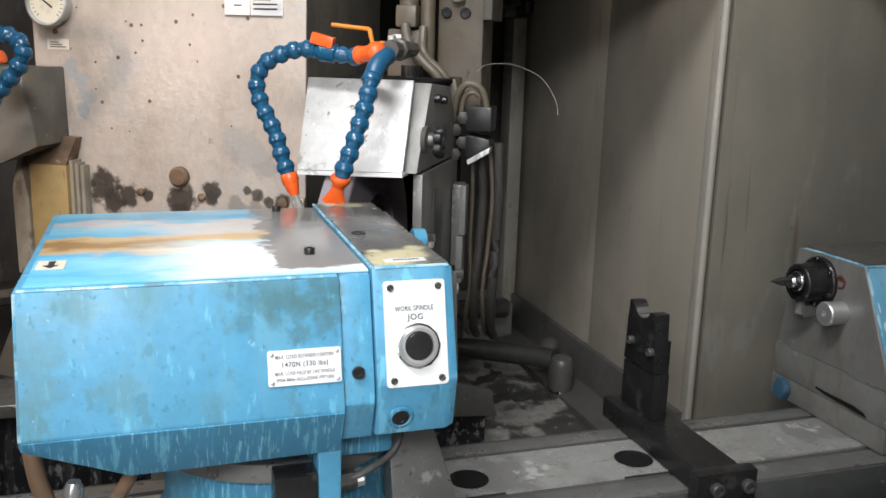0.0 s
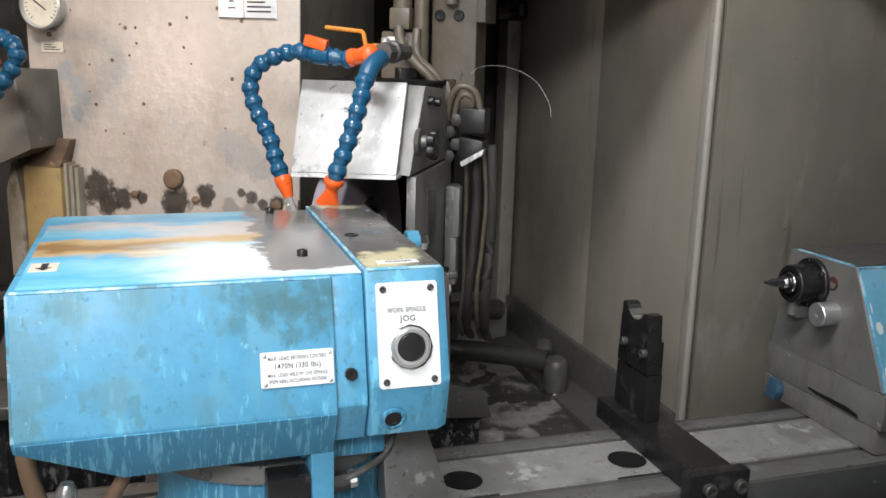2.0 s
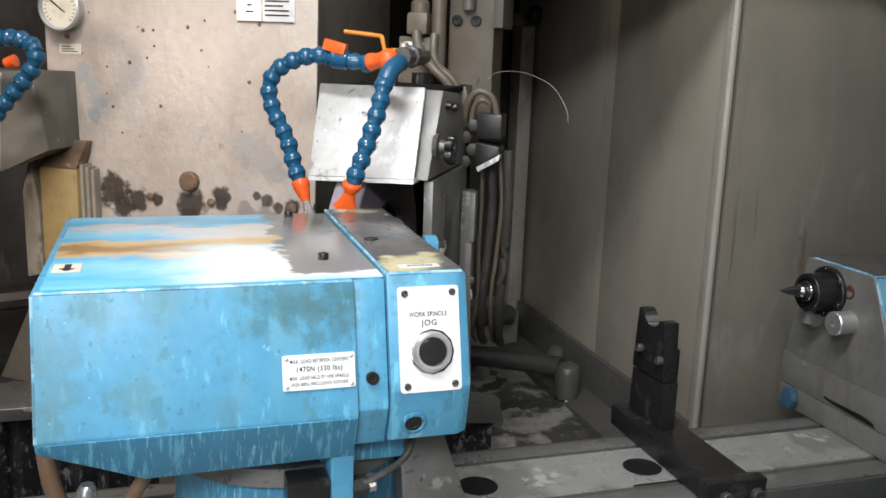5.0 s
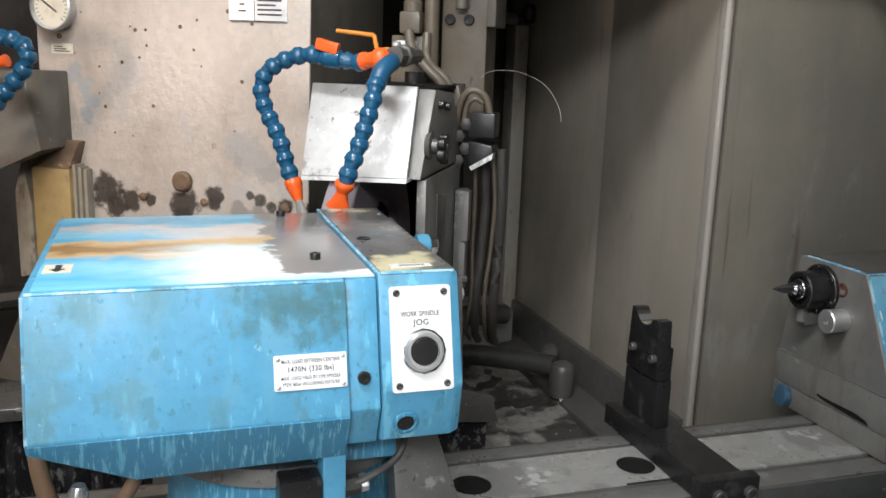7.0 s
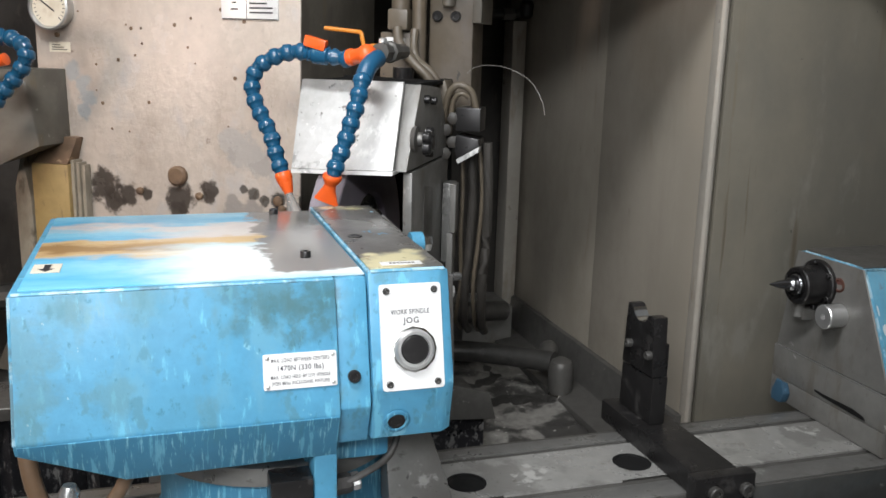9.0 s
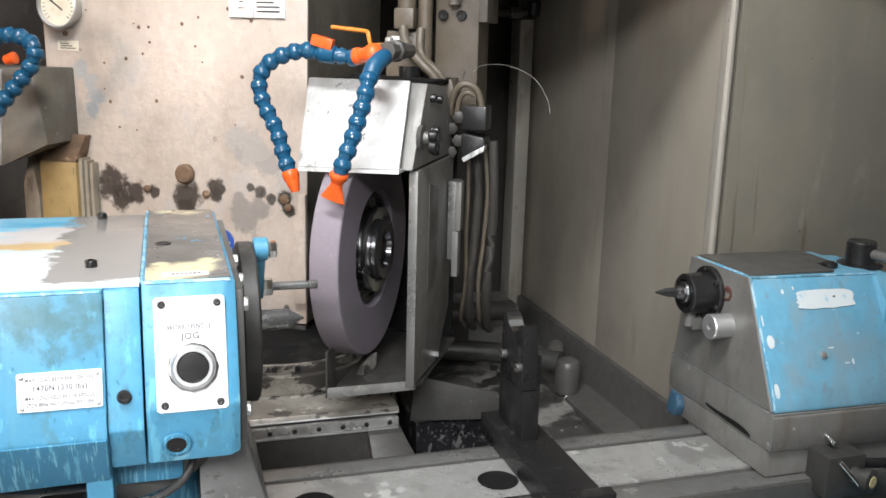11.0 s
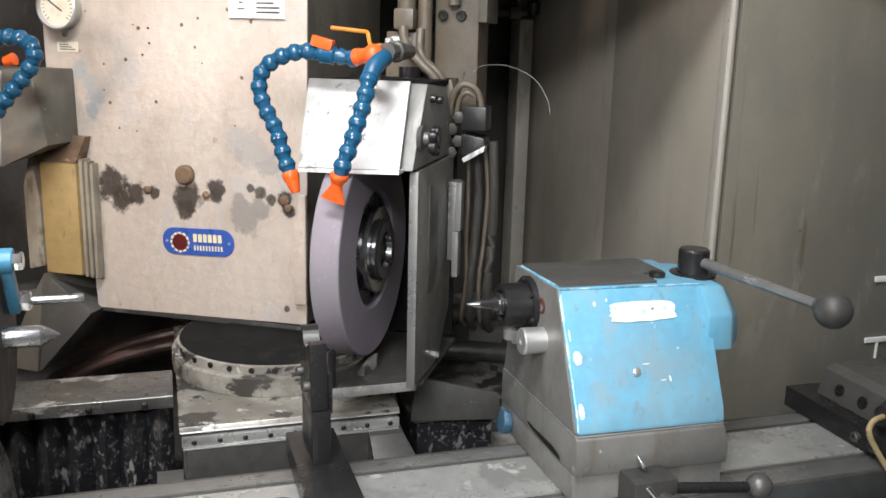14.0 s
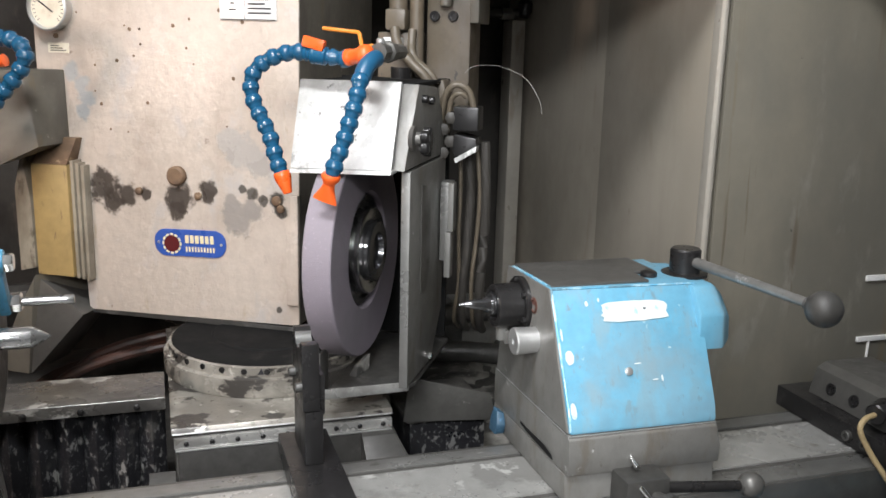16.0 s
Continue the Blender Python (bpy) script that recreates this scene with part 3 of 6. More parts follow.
# ---- the enclosure ----
def structure():
    bm = B()
    box(bm, -6, 6, -4, 6, -0.1, 0.0)
    solid("floor", bm, "concrete", "grey concrete workshop floor under the machine", "floor", "structure")
    bm = B()
    box(bm, -6.1, 6.1, -4.1, -4.0, 0, 4.2)
    solid("wall_workshop_front", bm, "shop_paint", "plain workshop wall behind the machine operator side", "wall", "structure")
    bm = B()
    box(bm, -6.1, -6.0, -4, 6, 0, 4.2)
    solid("wall_workshop_west", bm, "shop_paint", "plain workshop wall beside the machine", "wall", "structure")
    bm = B()
    box(bm, 6.0, 6.1, -4, 6, 0, 4.2)
    solid("wall_workshop_east", bm, "shop_paint", "plain workshop wall beside the machine", "wall", "structure")
    bm = B()
    box(bm, -6, 6, -4, 6, 4.2, 4.3)
    solid("ceiling", bm, "plate", "pale workshop ceiling high above the machine", "ceiling", "structure")
    # side sheet of the wheelhead bay, in two panels with an open seam
    bm = B()
    box(bm, 1.004, 1.03, 1.924, 2.55, 0.60, 2.3, 0.001)
    box(bm, 1.0, 1.03, 1.489, 1.921, 0.60, 2.3, 0.001)
    side = solid("wall_side_sheet", bm, "wall", "oily grey-beige sheet metal side panel of the machine enclosure", "wall", "structure")
    bm = B()
    box(bm, 1.022, 2.6, 1.477, 1.507, 0.55, 2.3, 0.002)
    solid("wall_right_sheet", bm, "wall_right", "oily grey-beige sheet metal rear panel behind the table end", "wall", "structure")
    bm = B()
    prism(bm, [(0.9985, 1.500), (0.9985, 1.478), (1.003, 1.4725), (1.008, 1.4725), (1.0125, 1.4755), (1.005, 1.480), (1.0025, 1.500)], "z", 0.60, 2.3, 0.001)
    solid("trim_corner", bm, "wall_edge", "pale worn bent edge joining two sheet panels", "trim", "structure")
    # back wall: the deep shade of the bay is put into its colour
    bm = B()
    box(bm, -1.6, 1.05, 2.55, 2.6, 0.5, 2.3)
    solid("wall_back", bm, "near_black", "back wall of the machine bay, near-black to stand for shade", "wall", "structure")
    bm = B()
    box(bm, -1.65, -1.6, 1.3, 2.6, 0.5, 2.3)
    solid("wall_left_sheet", bm, "body_side", "dark grimy sheet metal side wall of the machine bay", "wall", "structure")
    # unseen roof, edges placed for the wall shadows, pale so it bounces light
    bm = B()
    box(bm, 0.47, 2.6, 1.42, 2.6, 1.71, 1.74)
    box(bm, 1.25, 2.6, 1.36, 1.418, 1.71, 1.74)
    box(bm, -1.65, 0.47, 2.05, 2.6, 1.80, 1.83)
    solid("canopy_roof", bm, "wall_edge", "unseen sheet metal canopy roof shading the wheelhead bay", "roof", "structure")
    bm = B()
    box(bm, -1.6, 2.6, 1.30, 2.56, 0.60, 0.68, 0.004)
    solid("basin_floor", bm, "dark", "dark oily coolant basin floor behind the table", "basin", "structure")
    # bottom flange running along the side sheet
    bm = B()
    prism(bm, [(0.90, 0.68), (1.0, 0.68), (1.0, 0.80), (0.985, 0.80), (0.975, 0.712), (0.90, 0.70)], "y", 1.49, 2.5, 0.002)
    solid("trim_wall_flange", bm, "iron_dark", "dark oily steel flange along the foot of the side panel", "trim", "structure")
    # machine bed with its two ways under the table
    bm = B()
    box(bm, -1.6, 2.7, 0.95, 1.30, 0.0, 0.77, 0.01)
    prism(bm, [(1.00, 0.77), (1.08, 0.77), (1.06, 0.81), (1.02, 0.81)], "x", -1.5, 2.6, 0.002)
    prism(bm, [(1.19, 0.77), (1.27, 0.77), (1.27, 0.81), (1.19, 0.81)], "x", -1.5, 2.6, 0.002)
    solid("machine_bed", bm, "iron_dark", "long dark cast iron bed carrying the sliding table", "machine bed", "structure")
    bm = B()
    prism(bm, [(0.86, 0.60), (0.90, 0.60), (0.99, 0.84), (0.97, 0.85)], "x", 0.8, 2.7, 0.003)
    solid("front_splash_sheet", bm, "blue", "light blue painted splash sheet along the bed front", "splash guard", "structure")
    # unseen sheet added to shade the right wall and the table end
    bm = B()
    box(bm, 0.48, 2.65, 0.38, 0.41, 0.0, 2.3, 0.004)
    solid("wall_front_light_block", bm, "wall", "unseen grey-beige sheet added in front to block light", "wall", "structure")
    # unseen sheet added to shade the gear left of the wheelhead
    bm = B()
    box(bm, -2.65, -0.42, 0.38, 0.41, 0.0, 2.3, 0.004)
    solid("wall_front_left_light_block", bm, "wall", "unseen grey-beige sheet added in front to block light", "wall", "structure")
    # column at the back of the bay and its plinth
    bm = B()
    box(bm, 0.955, 0.995, 2.40, 2.47, 0.68, 1.592, 0.003)
    solid("enclosure_column", bm, "wall_edge", "pale grey steel corner column of the enclosure", "column", "structure")
    bm = B()
    box(bm, 0.80, 0.95, 2.30, 2.46, 0.66, 0.80, 0.006)
    solid("column_plinth", bm, "casting", "grey cast block at the foot of the column", "block", "structure")


def overhead_pipe():
    """Oily pipe crossing the head of the corner column."""
    o = thing("overhead_pipe", (0.95, 2.40, 1.592), "dark oily pipe with a bright union on the corner column", "pipe")
    bm = B()
    tube(bm, [(0.80, 2.42, 1.612), (0.90, 2.41, 1.609), (0.97, 2.405, 1.612), (1.0, 2.40, 1.622)], 0.0125, 12)
    part("pipe_run", bm, "dark", o)
    bm = B()
    hexagon(bm, (0.925, 2.408, 1.609), (1, 0, 0), 0.018, 0.034)
    part("union_nut", bm, "iron", o, "bright worn union nut")
    bm = B()
    lathe(bm, (0.99, 2.40, 1.600), (0, -0.2, 1), [(0, 0.012), (0.01, 0.02), (0.04, 0.02), (0.05, 0.012)], 14)
    part("elbow", bm, "black", o)


def basin():
    """Pipework, sludge and troughs on the basin floor behind the table."""
    bm = B()
    random.seed(5)
    n = 26
    rows = []
    for i in range(n + 1):
        row = []
        for j in range(n + 1):
            x, y = 0.50 + 0.46 * i / n, 1.60 + 0.75 * j / n
            edge = min(i, j, n - i, n - j) / n
            row.append(bm.verts.new((x, y, 0.678 + min(1, edge * 8) * (0.006 + 0.022 * noise.noise((x * 9, y * 9, 2)) + 0.01 * noise.noise((x * 30, y * 30, 4))))))
        rows.append(row)
    for i in range(n):
        for j in range(n):
            bm.faces.new((rows[i][j], rows[i + 1][j], rows[i + 1][j + 1], rows[i][j + 1]))
    bmesh.ops.recalc_face_normals(bm, faces=bm.faces)
    solid("swarf_sludge", bm, "sludge", "pale grinding sludge dried on the basin floor", "sludge", "stuff")
    pipe = thing("drain_pipe", (0.90, 1.88, 0.68), "dark oily steel drain pipe with elbow and hex fitting", "pipe")
    bm = B()
    tube(bm, [(0.60, 2.10, 0.765), (0.74, 2.05, 0.765), (0.85, 1.97, 0.768), (0.905, 1.91, 0.772)], 0.026, 14)
    part("pipe_run", bm, "dark", pipe)
    bm = B()
    lathe(bm, (0.915, 1.89, 0.70), (0, 0, 1), [(0, 0.026), (0.012, 0.03), (0.07, 0.031), (0.082, 0.026), (0.09, 0.012), (0.09, 0)], 18)
    part("elbow", bm, "iron_dark", pipe)
    bm = B()
    hexagon(bm, (0.915, 1.89, 0.676), (0, 0, 1), 0.032, 0.028)
    part("hex_nut", bm, "chrome", pipe, "bright worn hexagon fitting")
    bm = B()
    lathe(bm, (0.895, 1.935, 0.775), (0.3, 0.5, 0.1), [(0, 0.018), (0.02, 0.024), (0.05, 0.024), (0.06, 0.02)], 14)
    part("union", bm, "iron_dark", pipe)
    # channel from the guard to the drain
    bm = B()
    prism(bm, [(0.44, 0.80), (0.635, 0.785), (0.62, 0.842), (0.45, 0.892)], "y", 1.595, 1.605, 0.002)
    box(bm, 0.45, 0.63, 1.605, 1.80, 0.79, 0.80, 0.002)
    solid("drain_chute", bm, "iron_dark", "grey steel drain chute below the wheel guard", "chute")
    bm = B()
    box(bm, 0.46, 0.62, 1.62, 1.78, 0.68, 0.79, 0.004)
    solid("chute_block", bm, "rubber", "wet black swarf-flecked block under the chute", "block")
    bm = B()
    tube(bm, [(0.42, 2.05, 0.84), (0.60, 2.10, 0.845), (0.78, 2.16, 0.835), (0.88, 2.2, 0.82)], 0.028, 12)
    solid("suction_hose", bm, "dark", "thick dark rubber hose lying across the basin", "hose")


def base_slide():
    """The slide that carries the swivel base; it stays put below the wheelhead."""
    s = thing("wheel_slide", (0.21, 1.75, 0.68), "grimy grey cast wheel slide with riveted wiper strip", "machine slide")
    bm = B()
    box(bm, 0.010, 0.385, 1.505, 2.25, 0.70, 0.866, 0.006)
    part("slide_body", bm, "iron_dark", s)
    bm = B()
    prism(bm, [(1.497, 0.866), (1.503, 0.874), (1.56, 0.877), (2.25, 0.877), (2.25, 0.868), (1.497, 0.863)], "x", 0.004, 0.392, 0.002)
    part("cover_plate", bm, "slide", s, "chipped and scraped cover plate")
    # thin bright rod added as the specular glint of the plate edge
    bm = B()
    rod(bm, (0.006, 1.4972, 0.8655), (0.390, 1.4972, 0.8655), 0.0016, 8)
    part("bright_edge", bm, "aluminium", s, "bright strip standing for the plate edge glint")
    # bright line added as a glint under the wiper strip
    bm = B()
    box(bm, 0.010, 0.388, 1.484, 1.4965, 0.8385, 0.8412, 0.0006)
    part("glint_strip", bm, "aluminium", s, "bright strip standing for the glint below the wiper")
    bm = B()
    box(bm, 0.008, 0.389, 1.488, 1.498, 0.842, 0.860, 0.0015)
    strip = part("wiper_strip", bm, "iron_bright", s, "bright riveted wiper strip")
    for i in range(9):
        bm = B()
        lathe(bm, (0.028 + 0.043 * i, 1.488, 0.851), (0, -1, 0), [(0, 0.0045), (0.002, 0.0045), (0.0035, 0.002), (0.0035, 0)], 10)
        part("rivet", bm, "black", strip)
    bm = B()
    box(bm, 0.014, 0.34, 1.485, 1.505, 0.70, 0.838, 0.004)
    part("apron", bm, "dark", s)
    bm = B()
    loft(bm, [[(0.33, 1.47, 0.838), (0.392, 1.47, 0.838), (0.392, 1.52, 0.845), (0.33, 1.52, 0.845)], [(0.33, 1.36, 0.74), (0.44, 1.36, 0.74), (0.44, 1.52, 0.74), (0.33, 1.52, 0.74)]], 0.002)
    part("side_cover", bm, "dark", s)
    bm = B()
    box(bm, -0.035, 0.010, 1.44, 1.52, 0.70, 0.790, 0.004)
    foot = part("foot_block", bm, "iron", s)
    bm = B()
    socket_head(bm, (-0.015, 1.44, 0.755), (0, -1, 0), 0.011, 0.01)
    part("cap_screw", bm, "black", foot)

    w = thing("way_cover", (-0.25, 1.72, 0.68), "grimy steel way cover over black swarf-flecked bellows", "way cover")
    bm = B()
    prism(bm, [(1.543, 0.916), (1.560, 0.920), (1.66, 0.922), (1.66, 0.917), (1.549, 0.912), (1.549, 0.895), (1.543, 0.895)], "x", -0.75, -0.003, 0.0012)
    part("cover_sheet", bm, "cover", w)
    # thin bright rod added as the glint of the sheet edge
    bm = B()
    rod(bm, (-0.75, 1.5436, 0.9165), (-0.004, 1.5436, 0.9165), 0.0011, 8)
    part("bright_edge", bm, "iron_bright", w, "bright strip standing for the sheet edge glint")
    for i in range(7):
        bm = B()
        lathe(bm, (-0.05 - 0.09 * i, 1.5435, 0.904), (0, -1, 0), [(0, 0.006), (0.003, 0.006), (0.005, 0.003), (0.005, 0)], 10)
        part("screw", bm, "black", w)
    for i in range(16):
        bm = B()
        x = -0.74 + 0.046 * i
        prism(bm, [(x, 1.582), (x + 0.023, 1.556), (x + 0.046, 1.582), (x + 0.046, 1.65), (x, 1.65)], "z", 0.66, 0.905, 0.002)
        part("bellows_fold", bm, "rubber", w)
    bm = B()
    tube(bm, [(-0.6, 2.25, 0.90), (-0.3, 2.22, 0.93), (-0.1, 2.2, 0.96), (0.1, 2.25, 0.92)], 0.03, 10)
    solid("rear_hose", bm, "dark", "dark hose running behind the way cover", "hose")


def feed_hoses():
    """Brown hoses looping low behind the way cover."""
    for i, (x0, x1, rise) in enumerate(((-0.20, 0.20, 0.0), (-0.16, 0.23, 0.022), (-0.24, 0.17, -0.02))):
        h = thing("feed_hose", (0.0, 2.10 + 0.03 * i, 0.68), "oily red-brown rubber hose looping behind the way cover", "hose", 0.0, "feed hoses")
        bm = B()
        y = 2.10 + 0.03 * i
        tube(bm, [(x0 - 0.08, y + 0.02, 0.69), (x0, y, 0.775 + rise), (0.55 * x0 + 0.45 * x1, y - 0.01, 0.825 + rise), (x1, y, 0.838 + rise), (x1 + 0.05, y + 0.03, 0.80 + rise)], 0.0125, 10)
        part("sheath", bm, "red_hose", h)


# ---- the sliding table and what it carries ----
def tile_with_hole(bm, cx, cy, half_x, y0, y1, r, z0, z1, seg=32):
    """A rectangular plate with a round hole through it."""
    top, rim, low = [], [], []
    for i in range(seg):
        a = 2 * math.pi * (i + 0.5) / seg
        c, s = math.cos(a), math.sin(a)
        hy = (y1 - cy) if s > 0 else (cy - y0)
        k = min(half_x / abs(c) if abs(c) > 1e-6 else 9, hy / abs(s) if abs(s) > 1e-6 else 9)
        top.append(bm.verts.new((cx + k * c, cy + k * s, z1)))
        rim.append(bm.verts.new((cx + r * c, cy + r * s, z1)))
        low.append(bm.verts.new((cx + r * c, cy + r * s, z0)))
    for i in range(seg):
        j = (i + 1) % seg
        bm.faces.new((top[i], top[j], rim[j], rim[i]))
        bm.faces.new((rim[i], rim[j], low[j], low[i]))
    corners = []
    for i in range(seg):
        j = (i + 1) % seg
        a, b = top[i].co, top[j].co
        if abs(a.x - b.x) > 1e-5 and abs(a.y - b.y) > 1e-5:
            x = a.x if abs(abs(a.x - cx) - half_x) < 1e-5 else b.x
            y = b.y if x == a.x else a.y
            v = bm.verts.new((x, y, z1))
            bm.faces.new((top[i], v, top[j]))


def table():
    t = thing("machine_table", (0.8, 1.15, 0.81), "long ground cast iron grinder table with raised centre way", "machine table")
    TABLE_THINGS.append(t)
    bm = B()
    prism(bm, [(1.040, TABLE_Z - 0.004), (1.275, TABLE_Z - 0.004), (1.275, 0.83), (1.26, 0.813), (1.055, 0.813), (1.040, 0.83)], "x", -1.0, 2.35, 0.003)
    part("table_body", bm, "iron_dark", t)
    bm = B()
    z0, z1, y0, y1 = TABLE_Z - 0.0035, TABLE_Z, 1.100, 1.216
    cuts = [-1.0, 0.378, 0.458, 0.648, 0.736, 2.30]
    for i in (0, 2, 4):
        box(bm, cuts[i], cuts[i + 1], y0, y1, z0, z1)
    for hx in (0.418, 0.692):
        half = 0.040 if hx < 0.5 else 0.044
        tile_with_hole(bm, hx, 1.152, half, y0, y1, 0.0305, z0, z1)
    bmesh.ops.recalc_face_normals(bm, faces=bm.faces)
    part("centre_way", bm, "iron_bright", t, "bright coolant-stained centre way with round holes")
    for hx in (0.418, 0.692):
        bm = B()
        lathe(bm, (hx, 1.152, TABLE_Z - 0.0032), (0, 0, 1), [(0, 0), (0, 0.030), (0.0028, 0.0303), (0.0028, 0.027), (0.0004, 0.0262), (0.0004, 0)], 32)
        part("hole_liner", bm, "void", t, "dark round through hole")
    bm = B()
    box(bm, -1.0, 2.35, 1.231, 1.262, TABLE_Z - 0.0045, TABLE_Z - 0.001, 0.001)
    part("rear_rail", bm, "iron", t)
    bm = B()
    box(bm, -1.0, 2.35, 1.044, 1.087, TABLE_Z - 0.0045, TABLE_Z - 0.001, 0.001)
    part("front_rail", bm, "iron", t)


K = 0.253


def face_y(z, off=0.0):
    return 0.899 + K * (z - 1.284) + off


def on_face(x, z, off=0.0, out=0.0):
    """Pose on the raked headstock front: local x along the table, local y up the face, local z out of it."""
    n = Vector((0, -1, K)).normalized()
    up = Vector((0, K, 1)).normalized()
    p = Vector((x, face_y(z, off), z)) + n * out
    m = Matrix.Identity(4)
    m.col[0][:3], m.col[1][:3], m.col[2][:3], m.col[3][:3] = (1, 0, 0), up, n, p
    return m


def rounded_plate(bm, m, w, h, d, r, seg=4):
    pts = []
    for cx, cy, a0 in ((w / 2 - r, h / 2 - r, 0), (-w / 2 + r, h / 2 - r, 90), (-w / 2 + r, -h / 2 + r, 180), (w / 2 - r, -h / 2 + r, 270)):
        for i in range(seg + 1):
            a = radians(a0 + 90 * i / seg)
            pts.append((cx + r * math.cos(a), cy + r * math.sin(a)))
    loft(bm, [[m @ Vector((x, y, 0)) for x, y in pts], [m @ Vector((x, y, d * 0.8)) for x, y in pts], [m @ Vector((x * 0.992, y * 0.992, d)) for x, y in pts]])


def headstock():
    h = thing("headstock", (-0.137, 0.9, TABLE_Z), "worn light blue work spindle headstock with jog button on the table", "headstock")
    TABLE_THINGS.append(h)
    # sheet cover with raked front and cut-away lower corner
    def ring(x, zb, yb):
        return [(x, 1.287, 1.284), (x, face_y(1.284), 1.284), (x, face_y(1.146), 1.146), (x, yb, zb), (x, 1.25, zb)]
    bm = B()
    loft(bm, [ring(-0.138, 1.133, 0.871), ring(-0.04, 1.087, 0.892), ring(0.175, 1.091, 0.890)], 0.0035)
    cover = part("cover", bm, "blue", h)
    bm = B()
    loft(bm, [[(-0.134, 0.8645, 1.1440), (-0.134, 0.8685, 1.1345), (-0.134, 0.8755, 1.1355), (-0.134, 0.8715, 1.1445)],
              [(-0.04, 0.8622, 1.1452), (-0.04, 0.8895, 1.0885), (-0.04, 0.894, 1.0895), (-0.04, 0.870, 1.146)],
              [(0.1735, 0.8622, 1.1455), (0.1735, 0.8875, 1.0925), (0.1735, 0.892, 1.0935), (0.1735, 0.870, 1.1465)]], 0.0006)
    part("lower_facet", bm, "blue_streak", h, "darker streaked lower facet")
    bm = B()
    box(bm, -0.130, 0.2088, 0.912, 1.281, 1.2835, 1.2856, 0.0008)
    part("top_plate", bm, "blue_top", h, "blue top worn to bare metal, with pale sheen painted in")
    bm = B()
    rod(bm, (-0.134, 0.9008, 1.2836), (0.1725, 0.9008, 1.2836), 0.0021, 8)
    rod(bm, (-0.1362, face_y(1.282) + 0.0016, 1.282), (-0.1362, face_y(1.146) + 0.0016, 1.146), 0.0019, 8)
    part("bright_edge", bm, "edge_wear_glint", h, "pale rubbed paint edge with its highlight painted in")
    # recessed strip
    bm = B()
    def strip(x):
        return [(x, 1.285, 1.283), (x, face_y(1.284, 0.006), 1.283), (x, face_y(1.150, 0.006), 1.150), (x, 0.890, 1.104), (x, 1.25, 1.104)]
    loft(bm, [strip(0.1752), strip(0.2085)], 0.002)
    part("recessed_strip", bm, "blue", h)
    bm = B()
    socket_head(bm, on_face(0.191, 1.183, 0.006).translation, (0, -1, K), 0.0068, 0.006)
    part("cap_screw", bm, "black", h)
    # end block carrying the jog plate
    bm = B()
    def block(x, o=0.0, t=0.0):
        return [(x, 1.289, 1.289 - t), (x, face_y(1.288, 0.004) + 0.002 + o, 1.289 - t), (x, face_y(1.168, 0.003) + o, 1.168), (x, 0.884 + o, 1.107 + t), (x, 1.25, 1.107 + t)]
    loft(bm, [block(0.2105), block(0.291), block(0.3015, 0.004, 0.003)], 0.003)
    part("end_block", bm, "blue", h)
    bm = B()
    box(bm, 0.214, 0.297, 0.912, 1.284, 1.2885, 1.2905, 0.0008)
    part("block_top_plate", bm, "block_top", h, "bare metal block top with scraps of yellow label")
    bm = B()
    box(bm, 0.230, 0.276, 0.921, 0.936, 1.2903, 1.2909)
    part("warning_label", bm, "plate", h, "torn white label on scraps of yellow")
    bm = B()
    for i in range(7):
        box(bm, 0.240 + 0.0042 * i, 0.2430 + 0.0042 * i, 0.926, 0.931, 1.2909, 1.2912)
    part("label_print", bm, "casting", h)
    bm = B()
    rod(bm, (0.2135, 0.9068, 1.2882), (0.296, 0.9078, 1.2880), 0.0022, 8)
    rod(bm, (0.2115, 0.9075, 1.2885), (0.2115, 1.285, 1.2885), 0.0020, 8)
    part("bright_edge", bm, "edge_wear_glint", h, "pale rubbed paint edge with its highlight painted in")
    # jog plate
    bm = B()
    rounded_plate(bm, on_face(0.2552, 1.2198, 0.004, 0.0004), 0.0685, 0.1135, 0.0022, 0.004)
    plate = part("jog_plate", bm, "plate", h, "white push button plate")
    m = on_face(0.2552, 1.2198, 0.004, 0.0026)
    words("jog_lettering", "WORK SPINDLE", 0.0072, m @ Matrix.Translation((-0.001, 0.0265, 0)), plate, 0.0425)
    words("jog_lettering", "JOG", 0.0088, m @ Matrix.Translation((0.0, 0.0172, 0)), plate, 0.0175)
    for sx in (-1, 1):
        for sy in (-1, 1):
            bm = B()
            q = m @ Vector((sx * 0.0265, sy * 0.0495, 0))
            lathe(bm, q, (0, -1, K), [(0, 0.0038), (0.0012, 0.0038), (0.0024, 0.0024), (0.0012, 0.0012), (0.0012, 0)], 14)
            part("screw", bm, "dark", plate)
    c = m @ Vector((0.0012, -0.0135, 0))
    bm = B()
    lathe(bm, c, (0, -1, K), [(0, 0.0240), (0.0012, 0.0246), (0.0026, 0.0246), (0.0036, 0.0225), (0.0036, 0.0)], 12)
    part("button_nut", bm, "chrome", plate, "hexagon bezel nut")
    bm = B()
    lathe(bm, c, (0, -1, K), [(0.003, 0.0222), (0.0052, 0.0216), (0.0078, 0.0188), (0.0078, 0.0162), (0.005, 0.0158), (0.005, 0)], 32)
    part("button_bezel", bm, "aluminium", plate, "chromed ring")
    bm = B()
    lathe(bm, c, (0, -1, K), [(0.004, 0.0155), (0.0060, 0.0153), (0.0072, 0.0138), (0.0078, 0)], 28)
    part("push_button", bm, "black", plate, "black push button")
    # oil sight port
    bm = B()
    nrm = Vector((0, -1, -0.30)).normalized()
